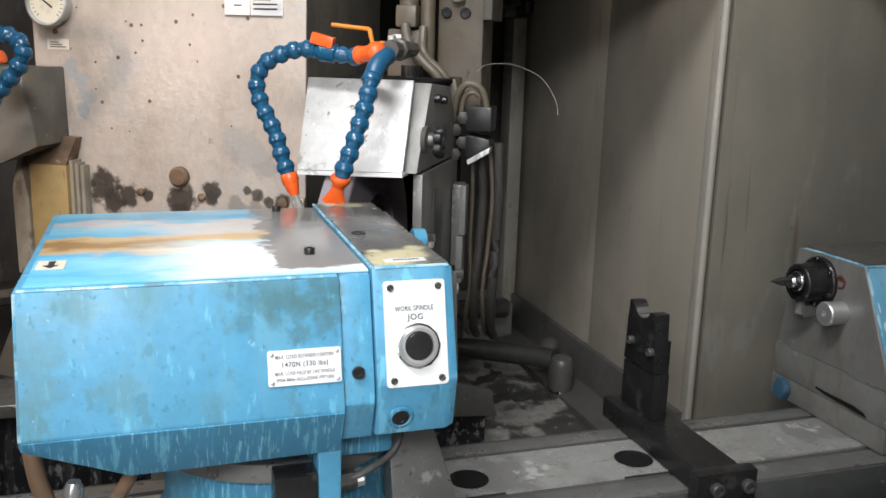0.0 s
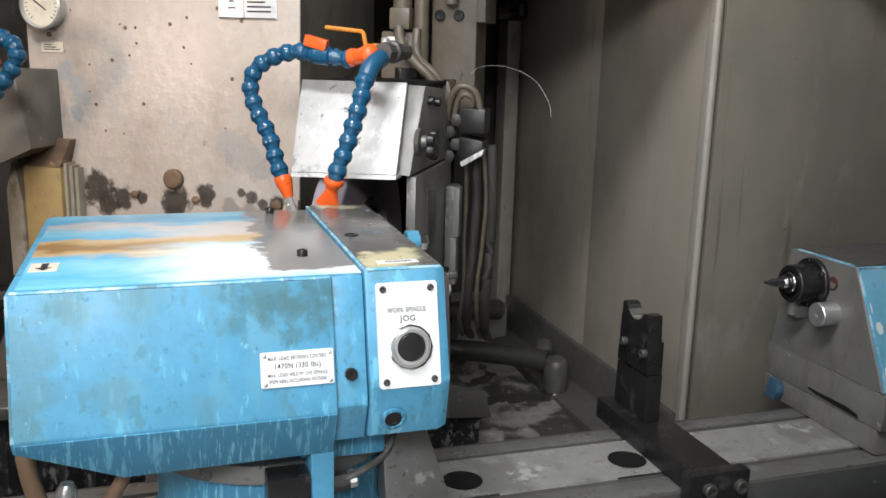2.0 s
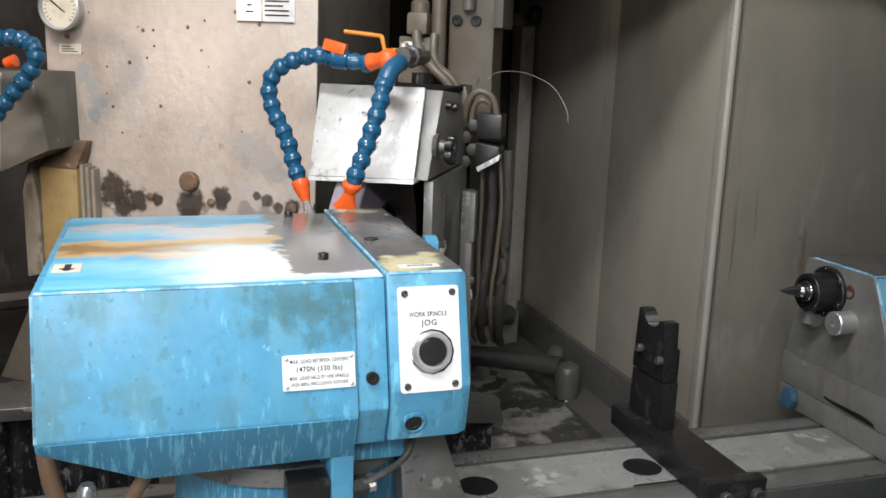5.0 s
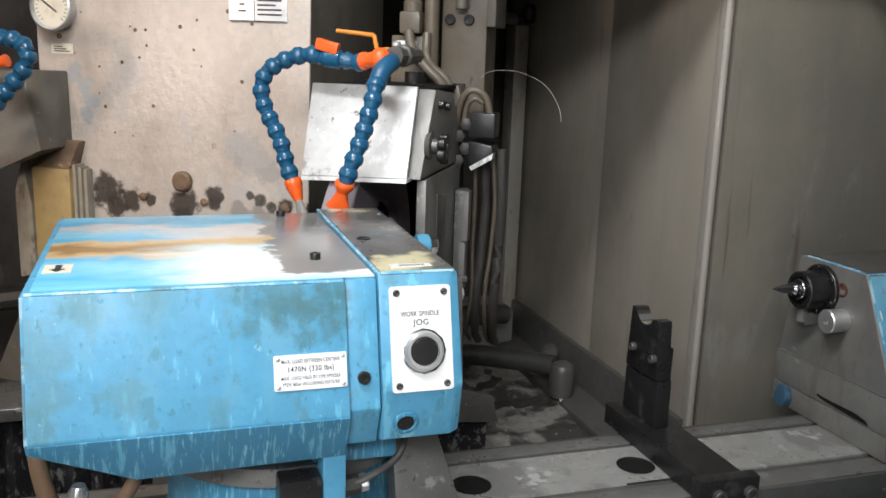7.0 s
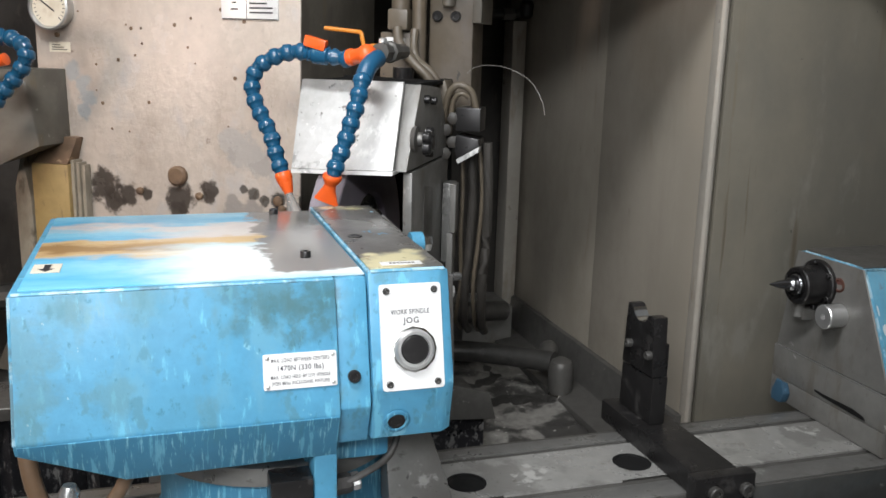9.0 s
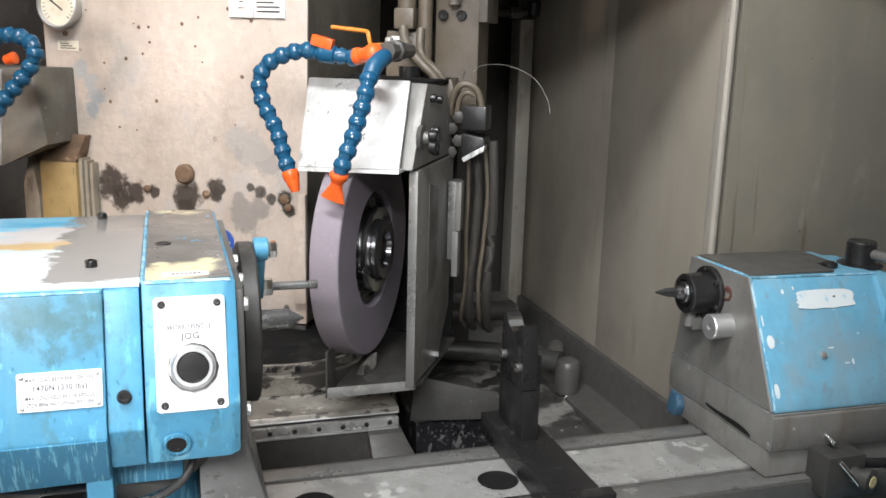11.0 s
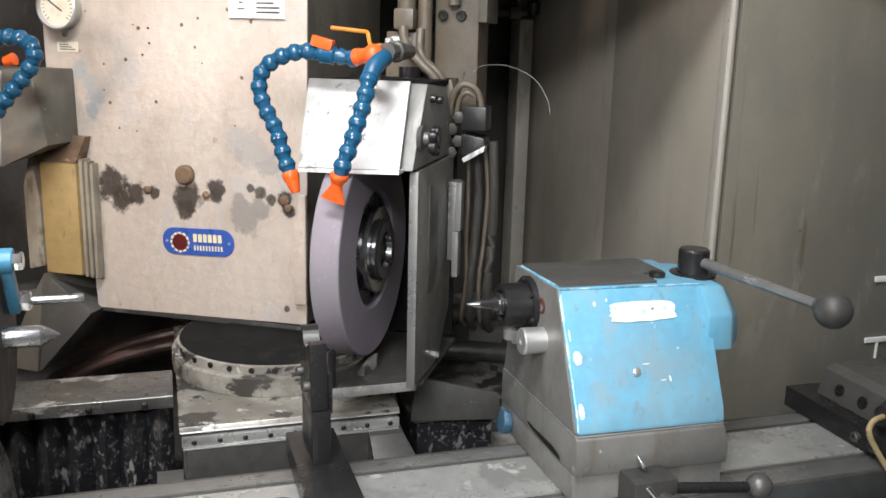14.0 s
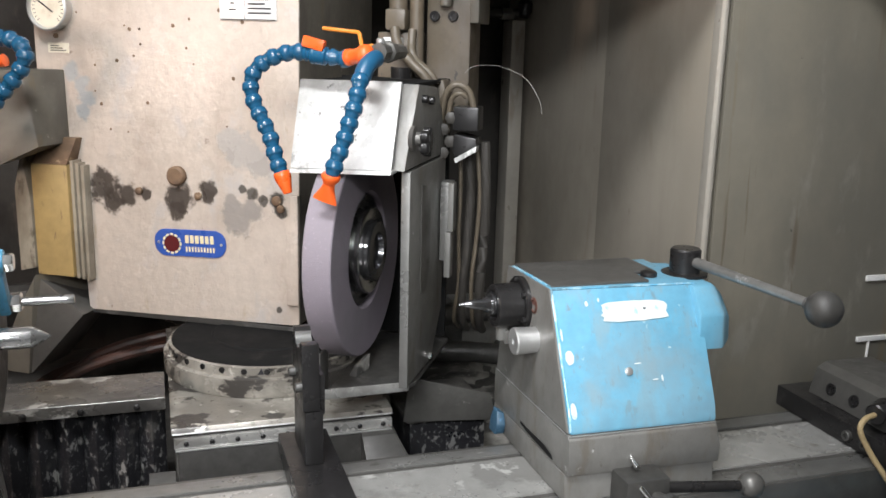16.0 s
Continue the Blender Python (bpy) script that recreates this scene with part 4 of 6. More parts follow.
    q = Vector((0.238, 0.8795, 1.128))
    lathe(bm, q, nrm, [(0, 0.0145), (0.0022, 0.0145), (0.0034, 0.0125), (0.0034, 0.0108), (0.0010, 0.0100), (0.0010, 0)], 24)
    part("oil_port", bm, "blue_streak", h, "round threaded port")
    bm = B()
    lathe(bm, q + nrm * 0.0008, nrm, [(0, 0.0096), (0.0012, 0.0094), (0.0012, 0.0062), (0.0006, 0.0058), (0.0006, 0)], 20)
    part("port_plug", bm, "black", h)
    # load plate
    m = on_face(0.1345, 1.1955, 0, 0.0004)
    bm = B()
    rounded_plate(bm, m, 0.0755, 0.0365, 0.0014, 0.002)
    lp = part("load_plate", bm, "plate", h, "white load rating plate")
    m = on_face(0.1345, 1.1955, 0, 0.0019)
    for text, size, width, dy in (("MAX. LOAD BETWEEN CENTERS", 0.0056, 0.0596, 0.0112), ("1470N (330 lbs)", 0.0076, 0.0470, 0.0030), ("MAX. LOAD HELD BY LIVE SPINDLE", 0.0052, 0.0610, -0.0058), ("392N 88lbs INCLUDING FIXTURE", 0.0050, 0.0590, -0.0122)):
        words("plate_lettering", text, size, m @ Matrix.Translation((0, dy, 0)), lp, width)
    for sx in (-1, 1):
        for sy in (-1, 1):
            bm = B()
            lathe(bm, m @ Vector((sx * 0.0335, sy * 0.0145, 0)), (0, -1, K), [(0, 0.0022), (0.0008, 0.0022), (0.0014, 0.0012), (0.0014, 0)], 12)
            part("screw", bm, "aluminium", lp)
    # arrow tab, top screws
    bm = B()
    box(bm, -0.126, -0.098, 0.975, 1.012, 1.2858, 1.2864)
    tab = part("arrow_tab", bm, "dial", h, "pale tab with a black arrow")
    bm = B()
    prism(bm, [(-0.112, 0.978), (-0.104, 0.990), (-0.109, 0.990), (-0.108, 1.008), (-0.115, 1.008), (-0.115, 0.990), (-0.120, 0.990)], "z", 1.2864, 1.2868)
    part("arrow", bm, "ink", tab)
    for x, y, z in ((0.159, 0.996, 1.2856), (0.155, 1.262, 1.2856)):
        bm = B()
        socket_head(bm, (x, y, z), (0, 0, 1), 0.0062, 0.0075)
        part("cap_screw", bm, "black", h)
    bm = B()
    lathe(bm, (0.232, 1.073, 1.2905), (0, 0, 1), [(0, 0.009), (0.0012, 0.009), (0.0012, 0.006), (0.0005, 0.005), (0.0005, 0)], 18)
    part("recessed_screw", bm, "black", h)
    # spindle end: end plate, flange, driving plate, centre
    bm = B()
    prism(bm, [(0.915, 1.275), (1.24, 1.284), (1.283, 1.25), (1.283, 1.112), (0.90, 1.112), (0.90, 1.17)], "x", 0.3015, 0.3095, 0.002)
    part("end_plate", bm, "iron_dark", h)
    for y, z in ((0.93, 1.255), (0.925, 1.14), (1.02, 1.12), (1.06, 1.27), (0.99, 1.265)):
        bm = B()
        hexagon(bm, (0.3095, y, z), (1, 0, 0), 0.0075, 0.006)
        part("bolt", bm, "aluminium", h)
    bm = B()
    lathe(bm, (0.3095, 1.20, AXIS_Z), (1, 0, 0), [(0, 0.118), (0.004, 0.12), (0.006, 0.116), (0.006, 0.102), (0.014, 0.098), (0.016, 0.09), (0.016, 0)], 48)
    fl = part("flange", bm, "black", h, "oily black spindle flange")
    for i in range(8):
        a = math.pi * (i + 0.5) / 4
        bm = B()
        hexagon(bm, (0.3155, 1.20 + 0.109 * math.cos(a), AXIS_Z + 0.109 * math.sin(a)), (1, 0, 0), 0.006, 0.005)
        part("bolt", bm, "aluminium", fl)
    bm = B()
    lathe(bm, (0.3255, AXIS_Y, AXIS_Z), (1, 0, 0), [(0, 0.105), (0.003, 0.112), (0.021, 0.112), (0.024, 0.109), (0.024, 0.06), (0.0245, 0.03), (0.0245, 0)], 56)
    part("driving_plate", bm, "dark", h, "dark round driving plate")
    bm = B()
    lathe(bm, (0.348, AXIS_Y, AXIS_Z), (1, 0, 0), [(0, 0.0145), (0.047, 0.0145), (0.0475, 0.0142), (0.070, 0.0012), (0.0705, 0)], 32)
    part("live_centre", bm, "turned_steel", h, "polished steel centre")
    bm = B()
    lathe(bm, (0.3495, 1.243, 1.240), (1, 0, 0), [(0, 0.0155), (0.001, 0.0165), (0.018, 0.0165), (0.0195, 0.0150), (0.0195, 0)], 20)
    loft(bm, [[(0.352, 1.232, 1.238), (0.352, 1.256, 1.238), (0.366, 1.256, 1.238), (0.366, 1.232, 1.238)],
              [(0.352, 1.275, 1.166), (0.352, 1.302, 1.166), (0.366, 1.302, 1.166), (0.366, 1.275, 1.166)],
              [(0.352, 1.280, 1.157), (0.352, 1.298, 1.157), (0.366, 1.298, 1.157), (0.366, 1.280, 1.157)]], 0.003)
    dog = part("driver_arm", bm, "blue", h, "blue painted driver arm")
    bm = B()
    hexagon(bm, (0.369, 1.240, 1.240), (1, 0, 0), 0.0125, 0.012)
    part("bolt", bm, "chrome", dog)
    bm = B()
    hexagon(bm, (0.366, 1.289, 1.173), (1, 0, 0), 0.0135, 0.014)
    part("lock_nut", bm, "chrome", dog)
    bm = B()
    lathe(bm, (0.378, 1.289, 1.173), (1, 0, 0), [(0, 0.0062), (0.050, 0.0062), (0.0505, 0.0050), (0.054, 0.0050), (0.0545, 0.0068), (0.066, 0.0068), (0.0675, 0.0058), (0.0675, 0)], 18)
    part("driving_pin", bm, "turned_steel", dog, "polished driving pin")
    # underside: swivel ring, casting, bracket
    bm = B()
    lathe(bm, (0.13, 1.09, 1.035), (0, 0, 1), [(0, 0.150), (0.004, 0.158), (0.026, 0.158), (0.03, 0.150), (0.03, 0)], 48)
    part("swivel_ring", bm, "iron", h, "scratched swivel ring")
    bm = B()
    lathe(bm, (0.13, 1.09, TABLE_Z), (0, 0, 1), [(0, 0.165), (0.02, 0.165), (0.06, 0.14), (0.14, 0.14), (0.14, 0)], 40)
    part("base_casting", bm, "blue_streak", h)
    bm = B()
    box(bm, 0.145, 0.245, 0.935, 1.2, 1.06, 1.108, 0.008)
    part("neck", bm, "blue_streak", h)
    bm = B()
    box(bm, 0.150, 0.176, 0.890, 0.93, 0.985, 1.098, 0.004)
    part("hanging_bracket", bm, "blue", h)
    bm = B()
    box(bm, 0.103, 0.1495, 0.885, 0.92, 1.024, 1.068, 0.004)
    part("clamp_shoe", bm, "black", h)
    bm = B()
    tube(bm, [(0.185, 0.93, 1.035), (0.21, 0.925, 1.045), (0.245, 0.93, 1.065), (0.262, 0.95, 1.10)], 0.0042, 10)
    part("grease_line", bm, "dark", h)
    bm = B()
    hexagon(bm, (0.178, 0.932, 1.032), (1, 0.02, 0.1), 0.012, 0.022)
    part("line_fitting", bm, "dark", h)
    bm = B()
    hexagon(bm, (0.201, 0.9324, 1.0345), (1, 0.02, 0.12), 0.0105, 0.009)
    part("line_nut", bm, "aluminium", h, "bright hexagon line nut")
    bm = B()
    loft(bm, [[(0.262, 1.00, TABLE_Z), (0.352, 1.00, TABLE_Z), (0.352, 1.24, TABLE_Z), (0.262, 1.24, TABLE_Z)],
              [(0.262, 1.00, 0.965), (0.345, 1.00, 0.965), (0.345, 1.24, 0.965), (0.262, 1.24, 0.965)],
              [(0.262, 1.03, 1.055), (0.318, 1.03, 1.055), (0.318, 1.24, 1.055), (0.262, 1.24, 1.055)]], 0.004)
    part("end_foot", bm, "iron", h, "bare grey casting foot")
    bm = B()
    socket_head(bm, (0.30, 1.06, 1.05), (0.2, -0.3, 1), 0.008, 0.012)
    part("blue_screw", bm, "blue_cloth", h)
    # hoses and fittings hanging below the cover
    f = thing("hydraulic_hoses", (-0.10, 1.0, TABLE_Z), "brown hoses and bright fittings below the headstock cover", "hoses")
    TABLE_THINGS.append(f)
    bm = B()
    tube(bm, [(-0.142, 0.96, 1.115), (-0.135, 0.955, 1.06), (-0.118, 0.955, 1.005), (-0.11, 0.96, 0.95), (-0.11, 1.0, 0.90)], 0.0095, 12)
    part("hose", bm, "cable_brown", f)
    bm = B()
    tube(bm, [(-0.03, 0.97, 1.095), (-0.045, 0.965, 1.05), (-0.075, 0.965, 1.005), (-0.10, 0.97, 0.95), (-0.10, 1.0, 0.90)], 0.008, 12)
    part("hose", bm, "rust", f)
    bm = B()
    hexagon(bm, (-0.104, 0.945, 1.015), (0.1, 0, 1), 0.016, 0.022)
    lathe(bm, (-0.102, 0.945, 1.036), (0.1, 0, 1), [(0, 0.010), (0.018, 0.011), (0.026, 0.007), (0.026, 0)], 16)
    part("hex_fitting", bm, "aluminium", f, "bright hexagon hose fitting")
    bm = B()
    line = []
    for i in range(22):
        line.append((0.0045 * i, 0.0155 if i % 2 else 0.0125))
    lathe(bm, (-0.21, 0.95, 0.992), (1, 0.05, 0.06), line, 18)
    part("corrugated_conduit", bm, "casting", f, "corrugated grey conduit")
    bm = B()
    for i in range(4):
        lathe(bm, (-0.086 + 0.007 * i, 0.945, 1.004), (0.35, 0, 1), [(0, 0.022), (0.003, 0.0235), (0.006, 0.022)], 18)
    part("clamp_rings", bm, "aluminium", f)


def steady_rest():
    s = thing("steady_rest", (0.755, 1.16, TABLE_Z), "black oiled steel work rest with V cradle across the table", "work rest")
    TABLE_THINGS.append(s)
    bm = B()
    box(bm, 0.722, 0.797, 1.022, 1.318, TABLE_Z + 0.0005, 0.931, 0.002)
    part("foot_bar", bm, "black", s)
    bm = B()
    box(bm, 0.706, 0.806, 1.000, 1.022, 0.862, 0.938, 0.0025)
    br = part("clamp_block", bm, "black", s)
    for x in (0.738, 0.790):
        bm = B()
        socket_head(bm, (x, 1.000, 0.914), (0, -1, 0), 0.0105, 0.009)
        part("cap_screw", bm, "dark", br, "worn socket cap screw")
    bm = B()
    prism(bm, [(1.196, 0.9315), (1.299, 0.9315), (1.297, 1.006), (1.196, 1.012)], "x", 0.7450, 0.7715, 0.0015)
    part("post", bm, "black", s)
    bm = B()
    arc = [(1.2455 + 0.0275 * math.cos(radians(205 + 132 * i / 10)), 1.1205 + 0.0275 * math.sin(radians(205 + 132 * i / 10))) for i in range(11)]
    prism(bm, [(1.196, 1.0135), (1.2025, 1.1105), (1.2195, 1.1105)] + arc + [(1.278, 1.1145), (1.2875, 1.1145), (1.2945, 1.010)], "x", 0.7425, 0.7668, 0.001)
    jaw = part("cradle_jaw", bm, "black", s)
    bm = B()
    inner = [(1.2455 + 0.0268 * math.cos(radians(206 + 130 * i / 10)), 1.1205 + 0.0268 * math.sin(radians(206 + 130 * i / 10))) for i in range(11)]
    prism(bm, arc[:1] + inner + arc[:0:-1], "x", 0.7428, 0.7665)
    part("cradle_pad", bm, "chrome", s, "bright worn cradle surface")
    for y, z in ((1.270, 1.0485), (1.206, 1.0480)):
        bm = B()
        socket_head(bm, (0.7425, y, z), (-1, 0, 0), 0.0072, 0.009)
        part("cap_screw", bm, "dark", jaw)
    bm = B()
    box(bm, 0.7672, 0.7755, 1.205, 1.262, 1.004, 1.0640, 0.0012)
    part("side_stop", bm, "black", s)


def tailstock():
    s = thing("tailstock", (1.21, 1.18, TABLE_Z), "light blue tailstock with grey base clamped on the table", "tailstock")
    TABLE_THINGS.append(s)
    bm = B()
    loft(bm, [[(1.0925, 1.315, 1.181), (1.0925, 1.156, 1.184), (1.0900, 1.066, 1.000), (1.0900, 1.34, 0.9985)],
              [(1.0950, 1.315, 1.1815), (1.0950, 1.1535, 1.1845), (1.0925, 1.0630, 1.000), (1.0925, 1.34, 0.9985)]], 0.001)
    part("left_face", bm, "casting", s, "bare grey end face")
    bm = B()
    loft(bm, [[(1.0952, 1.315, 1.181), (1.0952, 1.153, 1.184), (1.0932, 1.0640, 1.020), (1.0928, 1.0595, 1.004), (1.0927, 1.0590, 0.999), (1.0927, 1.34, 0.9985)],
              [(1.338, 1.315, 1.180), (1.336, 1.150, 1.181), (1.3270, 1.0620, 1.020), (1.3255, 1.0570, 1.003), (1.3255, 1.0565, 0.997), (1.3255, 1.34, 0.9965)]], 0.0035)
    part("body", bm, "blue_grey", s)
    bm = B()
    loft(bm, [[(1.322, 1.30, 1.178), (1.322, 1.140, 1.1795), (1.322, 1.112, 1.140), (1.322, 1.108, 1.088), (1.322, 1.30, 1.075)],
              [(1.366, 1.29, 1.178), (1.366, 1.150, 1.1775), (1.366, 1.118, 1.140), (1.366, 1.112, 1.086), (1.366, 1.29, 1.075)],
              [(1.392, 1.28, 1.155), (1.392, 1.165, 1.155), (1.392, 1.140, 1.128), (1.392, 1.136, 1.092), (1.392, 1.28, 1.085)]], 0.005)
    part("lock_housing", bm, "blue_grey", s)
    bm = B()
    prism(bm, [(1.100, 1.164), (1.262, 1.166), (1.262, 1.215), (1.302, 1.215), (1.302, 1.305), (1.100, 1.305)], "z", 1.1822, 1.1862, 0.001)
    top = part("top_plate", bm, "iron_dark", s, "dark oily top plate")
    bm = B()
    lathe(bm, (1.283, 1.203, 1.182), (0, 0, 1), [(0, 0.013), (0.006, 0.0125), (0.008, 0.009), (0.008, 0)], 18)
    part("round_nut", bm, "black", s)
    bm = B()
    loft(bm, [[(1.0890, 1.345, 0.9375), (1.0905, 1.0575, 0.9375), (1.0895, 1.0530, 0.9625), (1.0890, 1.0550, 0.9925), (1.0890, 1.0600, 0.9980), (1.0890, 1.345, 0.9980)],
              [(1.3380, 1.345, 0.9315), (1.3370, 1.0575, 0.9315), (1.3350, 1.0530, 0.9605), (1.3270, 1.0550, 0.9905), (1.3265, 1.0600, 0.9960), (1.3265, 1.345, 0.9960)]], 0.002)
    part("upper_base", bm, "casting", s)
    bm = B()
    rod(bm, (1.0888, 1.066, 0.9988), (1.0888, 1.335, 0.9982), 0.0009, 6)
    rod(bm, (1.0905, 1.0572, 0.9975), (1.326, 1.0578, 0.9955), 0.0010, 6)
    part("scraped_seam", bm, "aluminium", s, "bright scraped seam")
    bm = B()
    loft(bm, [[(1.0895, 1.060, TABLE_Z + 0.0005), (1.3330, 1.060, TABLE_Z + 0.0005), (1.3330, 1.345, TABLE_Z + 0.0005), (1.0895, 1.345, TABLE_Z + 0.0005)],
              [(1.0895, 1.064, 0.9370), (1.3330, 1.064, 0.9310), (1.3330, 1.345, 0.9310), (1.0895, 1.345, 0.9370)]], 0.003)
    part("lower_base", bm, "casting", s)
    bm = B()
    prism(bm, [(1.226, 0.9505), (1.205, 0.9495), (1.135, 0.9515), (1.110, 0.9475), (1.104, 0.9420), (1.135, 0.9425), (1.205, 0.9445), (1.226, 0.9475)], "x", 1.0878, 1.0892)
    part("scale_slot", bm, "void", s, "dark adjusting slot")
    bm = B()
    loft(bm, [[(1.071, 1.292, 0.900), (1.0885, 1.292, 0.900), (1.0885, 1.318, 0.900), (1.071, 1.318, 0.900)], [(1.074, 1.288, 0.918), (1.0885, 1.286, 0.918), (1.0885, 1.322, 0.918), (1.073, 1.320, 0.918)], [(1.076, 1.296, 0.940), (1.0885, 1.294, 0.936), (1.0885, 1.316, 0.934), (1.077, 1.314, 0.942)]], 0.003)
    part("blue_screw", bm, "blue_cloth", s)
    bm = B()
    rod(bm, (1.0962, 1.1545, 1.1835), (1.0942, 1.0660, 1.0195), 0.0022, 8)
    rod(bm, (1.0942, 1.0660, 1.0195), (1.0937, 1.0612, 1.003), 0.0020, 8)
    rod(bm, (1.0965, 1.1535, 1.1838), (1.330, 1.1505, 1.1812), 0.0018, 8)
    rod(bm, (1.1005, 1.165, 1.1842), (1.097, 1.30, 1.1825), 0.0018, 8)
    part("bright_edge", bm, "edge_wear_glint", s, "pale rubbed paint edge with its highlight painted in")
    # quill and centre
    bm = B()
    lathe(bm, (1.094, AXIS_Y + 0.012, AXIS_Z - 0.003), (-1, 0, 0), [(0, 0.044), (0.008, 0.044), (0.010, 0.042), (0.010, 0.034), (0.048, 0.033), (0.050, 0.031), (0.050, 0.024), (0.044, 0.022), (0.044, 0)], 40)
    q = part("quill_housing", bm, "black", s, "black quill housing")
    for i in range(6):
        a = math.pi * (i + 0.4) / 3
        bm = B()
        socket_head(bm, (1.084, AXIS_Y + 0.012 + 0.039 * math.cos(a), AXIS_Z - 0.003 + 0.039 * math.sin(a)), (-1, 0, 0), 0.005, 0.005)
        part("cap_screw", bm, "black", q)
    bm = B()
    lathe(bm, (1.052, AXIS_Y + 0.010, AXIS_Z - 0.001), (-1, 0.0, 0.06), [(0, 0.0185), (0.012, 0.0185), (0.014, 0.017), (0.014, 0.0125), (0.022, 0.012), (0.026, 0.0085), (0.042, 0.0072), (0.046, 0.0062), (0.063, 0.0012), (0.0635, 0)], 28)
    part("dead_centre", bm, "hub", s, "polished stepped centre")
    bm = B()
    rod(bm, (1.066, 1.265, 1.105), (1.066, 1.262, 1.075), 0.010, 16)
    box(bm, 1.066, 1.092, 1.252, 1.276, 1.070, 1.092, 0.003)
    part("clamp_lug", bm, "casting", s)
    bm = B()
    lathe(bm, (1.094, 1.192, 1.096), (-1, 0, 0), [(0, 0.0195), (0.036, 0.0205), (0.038, 0.019), (0.038, 0.0055), (0.030, 0.005), (0.030, 0)], 32)
    part("adjuster_knob", bm, "aluminium", s, "knurled aluminium knob")
    bm = B()
    lathe(bm, (1.094, 1.203, 1.146), (-1, 0, 0), [(0, 0.0125), (0.003, 0.0125), (0.004, 0.009), (0.002, 0.008), (0.002, 0)], 20)
    part("sight_plug", bm, "red", s, "dull red sight plug")
    # scraped patches and screw on the raked face
    def on_rake(x, z, out):
        k = (1.153 - 1.064) / (1.184 - 1.020)
        n = Vector((0, -1, k)).normalized()
        up = Vector((0, k, 1)).normalized()
        m = Matrix.Identity(4)
        m.col[0][:3], m.col[1][:3], m.col[2][:3] = (1, 0, 0), up, n
        m.col[3][:3] = Vector((x, 1.153 + k * (z - 1.184) - 0.0006 - 0.0115 * (x - 1.10), z)) + n * out
        return m
    def chip(bm, m, w, h, power):
        """A thin flake with a ragged outline; a high power squares it."""
        pts = []
        for i in range(28):
            a = 2 * math.pi * i / 28
            c, q = math.cos(a), math.sin(a)
            k = random.uniform(0.92, 1.03) / (abs(c) ** power + abs(q) ** power) ** (1 / power)
            pts.append((0.5 * w * k * c, 0.5 * h * k * q))
        loft(bm, [[m @ Vector((x, y, 0)) for x, y in pts], [m @ Vector((x * 0.99, y * 0.99, 0.0006)) for x, y in pts]])
    random.seed(12)
    bm = B()
    chip(bm, on_rake(1.222, 1.150, 0.0002), 0.110, 0.031, 7)
    lab = part("scraped_label", bm, "white_paint", s, "scraped white remains of a label")
    bm = B()
    box(bm, 1.236, 1.240, 1.1325, 1.1335, 1.146, 1.154)
    part("label_print", bm, "ink", lab)
    for x, z, w, h in ((1.107, 1.096, 0.013, 0.021), (1.1005, 1.030, 0.009, 0.024), (1.146, 1.163, 0.005, 0.008), (1.166, 1.167, 0.003, 0.006), (1.1, 1.125, 0.003, 0.018), (1.247, 1.061, 0.003, 0.010), (1.212, 1.082, 0.012, 0.002), (1.236, 1.060, 0.010, 0.002)):
        bm = B()
        chip(bm, on_rake(x, z, 0.0002), w, h, 2.2)
        part("paint_chip", bm, "white_paint", s)
    bm = B()
    lathe(bm, on_rake(1.195, 1.073, 0.0).translation, (0, -1, 0.53), [(0, 0.006), (0.003, 0.006), (0.004, 0.003), (0.004, 0)], 14)
    part("screw", bm, "aluminium", s)
    bm = B()
    rod(bm, (1.188, 1.057, 0.958), (1.188, 1.034, 0.950), 0.0045, 12)
    part("base_pin", bm, "chrome", s)
    # clamping lever
    l = thing("clamp_lever", (1.352, 1.21, 1.18), "dark steel clamp lever with round ball knob on the tailstock", "lever")
    TABLE_THINGS.append(l)
    bm = B()
    lathe(bm, (1.352, 1.212, 1.178), (0, 0, 1), [(0, 0.036), (0.004, 0.036), (0.005, 0.024), (0.040, 0.024), (0.043, 0.0215), (0.043, 0)], 36)
    part("hub", bm, "black", l)
    bm = B()
    lathe(bm, (1.357, 1.195, 1.202), (0.085, -1, 0.0), [(0, 0.0085), (0.02, 0.0085), (0.12, 0.0075), (0.27, 0.0068), (0.27, 0)], 18)
    part("arm", bm, "iron", l, "worn steel arm")
    bm = B()
    lathe(bm, (1.378, 0.955, 1.2015), (0.085, -1, 0.0), [(-0.002, 0.0095)] + [(0.027 - 0.0245 * math.cos(radians(20 + 160 * i / 14)), 0.0245 * math.sin(radians(20 + 160 * i / 14))) for i in range(15)], 32)
    part("ball_knob", bm, "dark", l, "dark round ball knob")


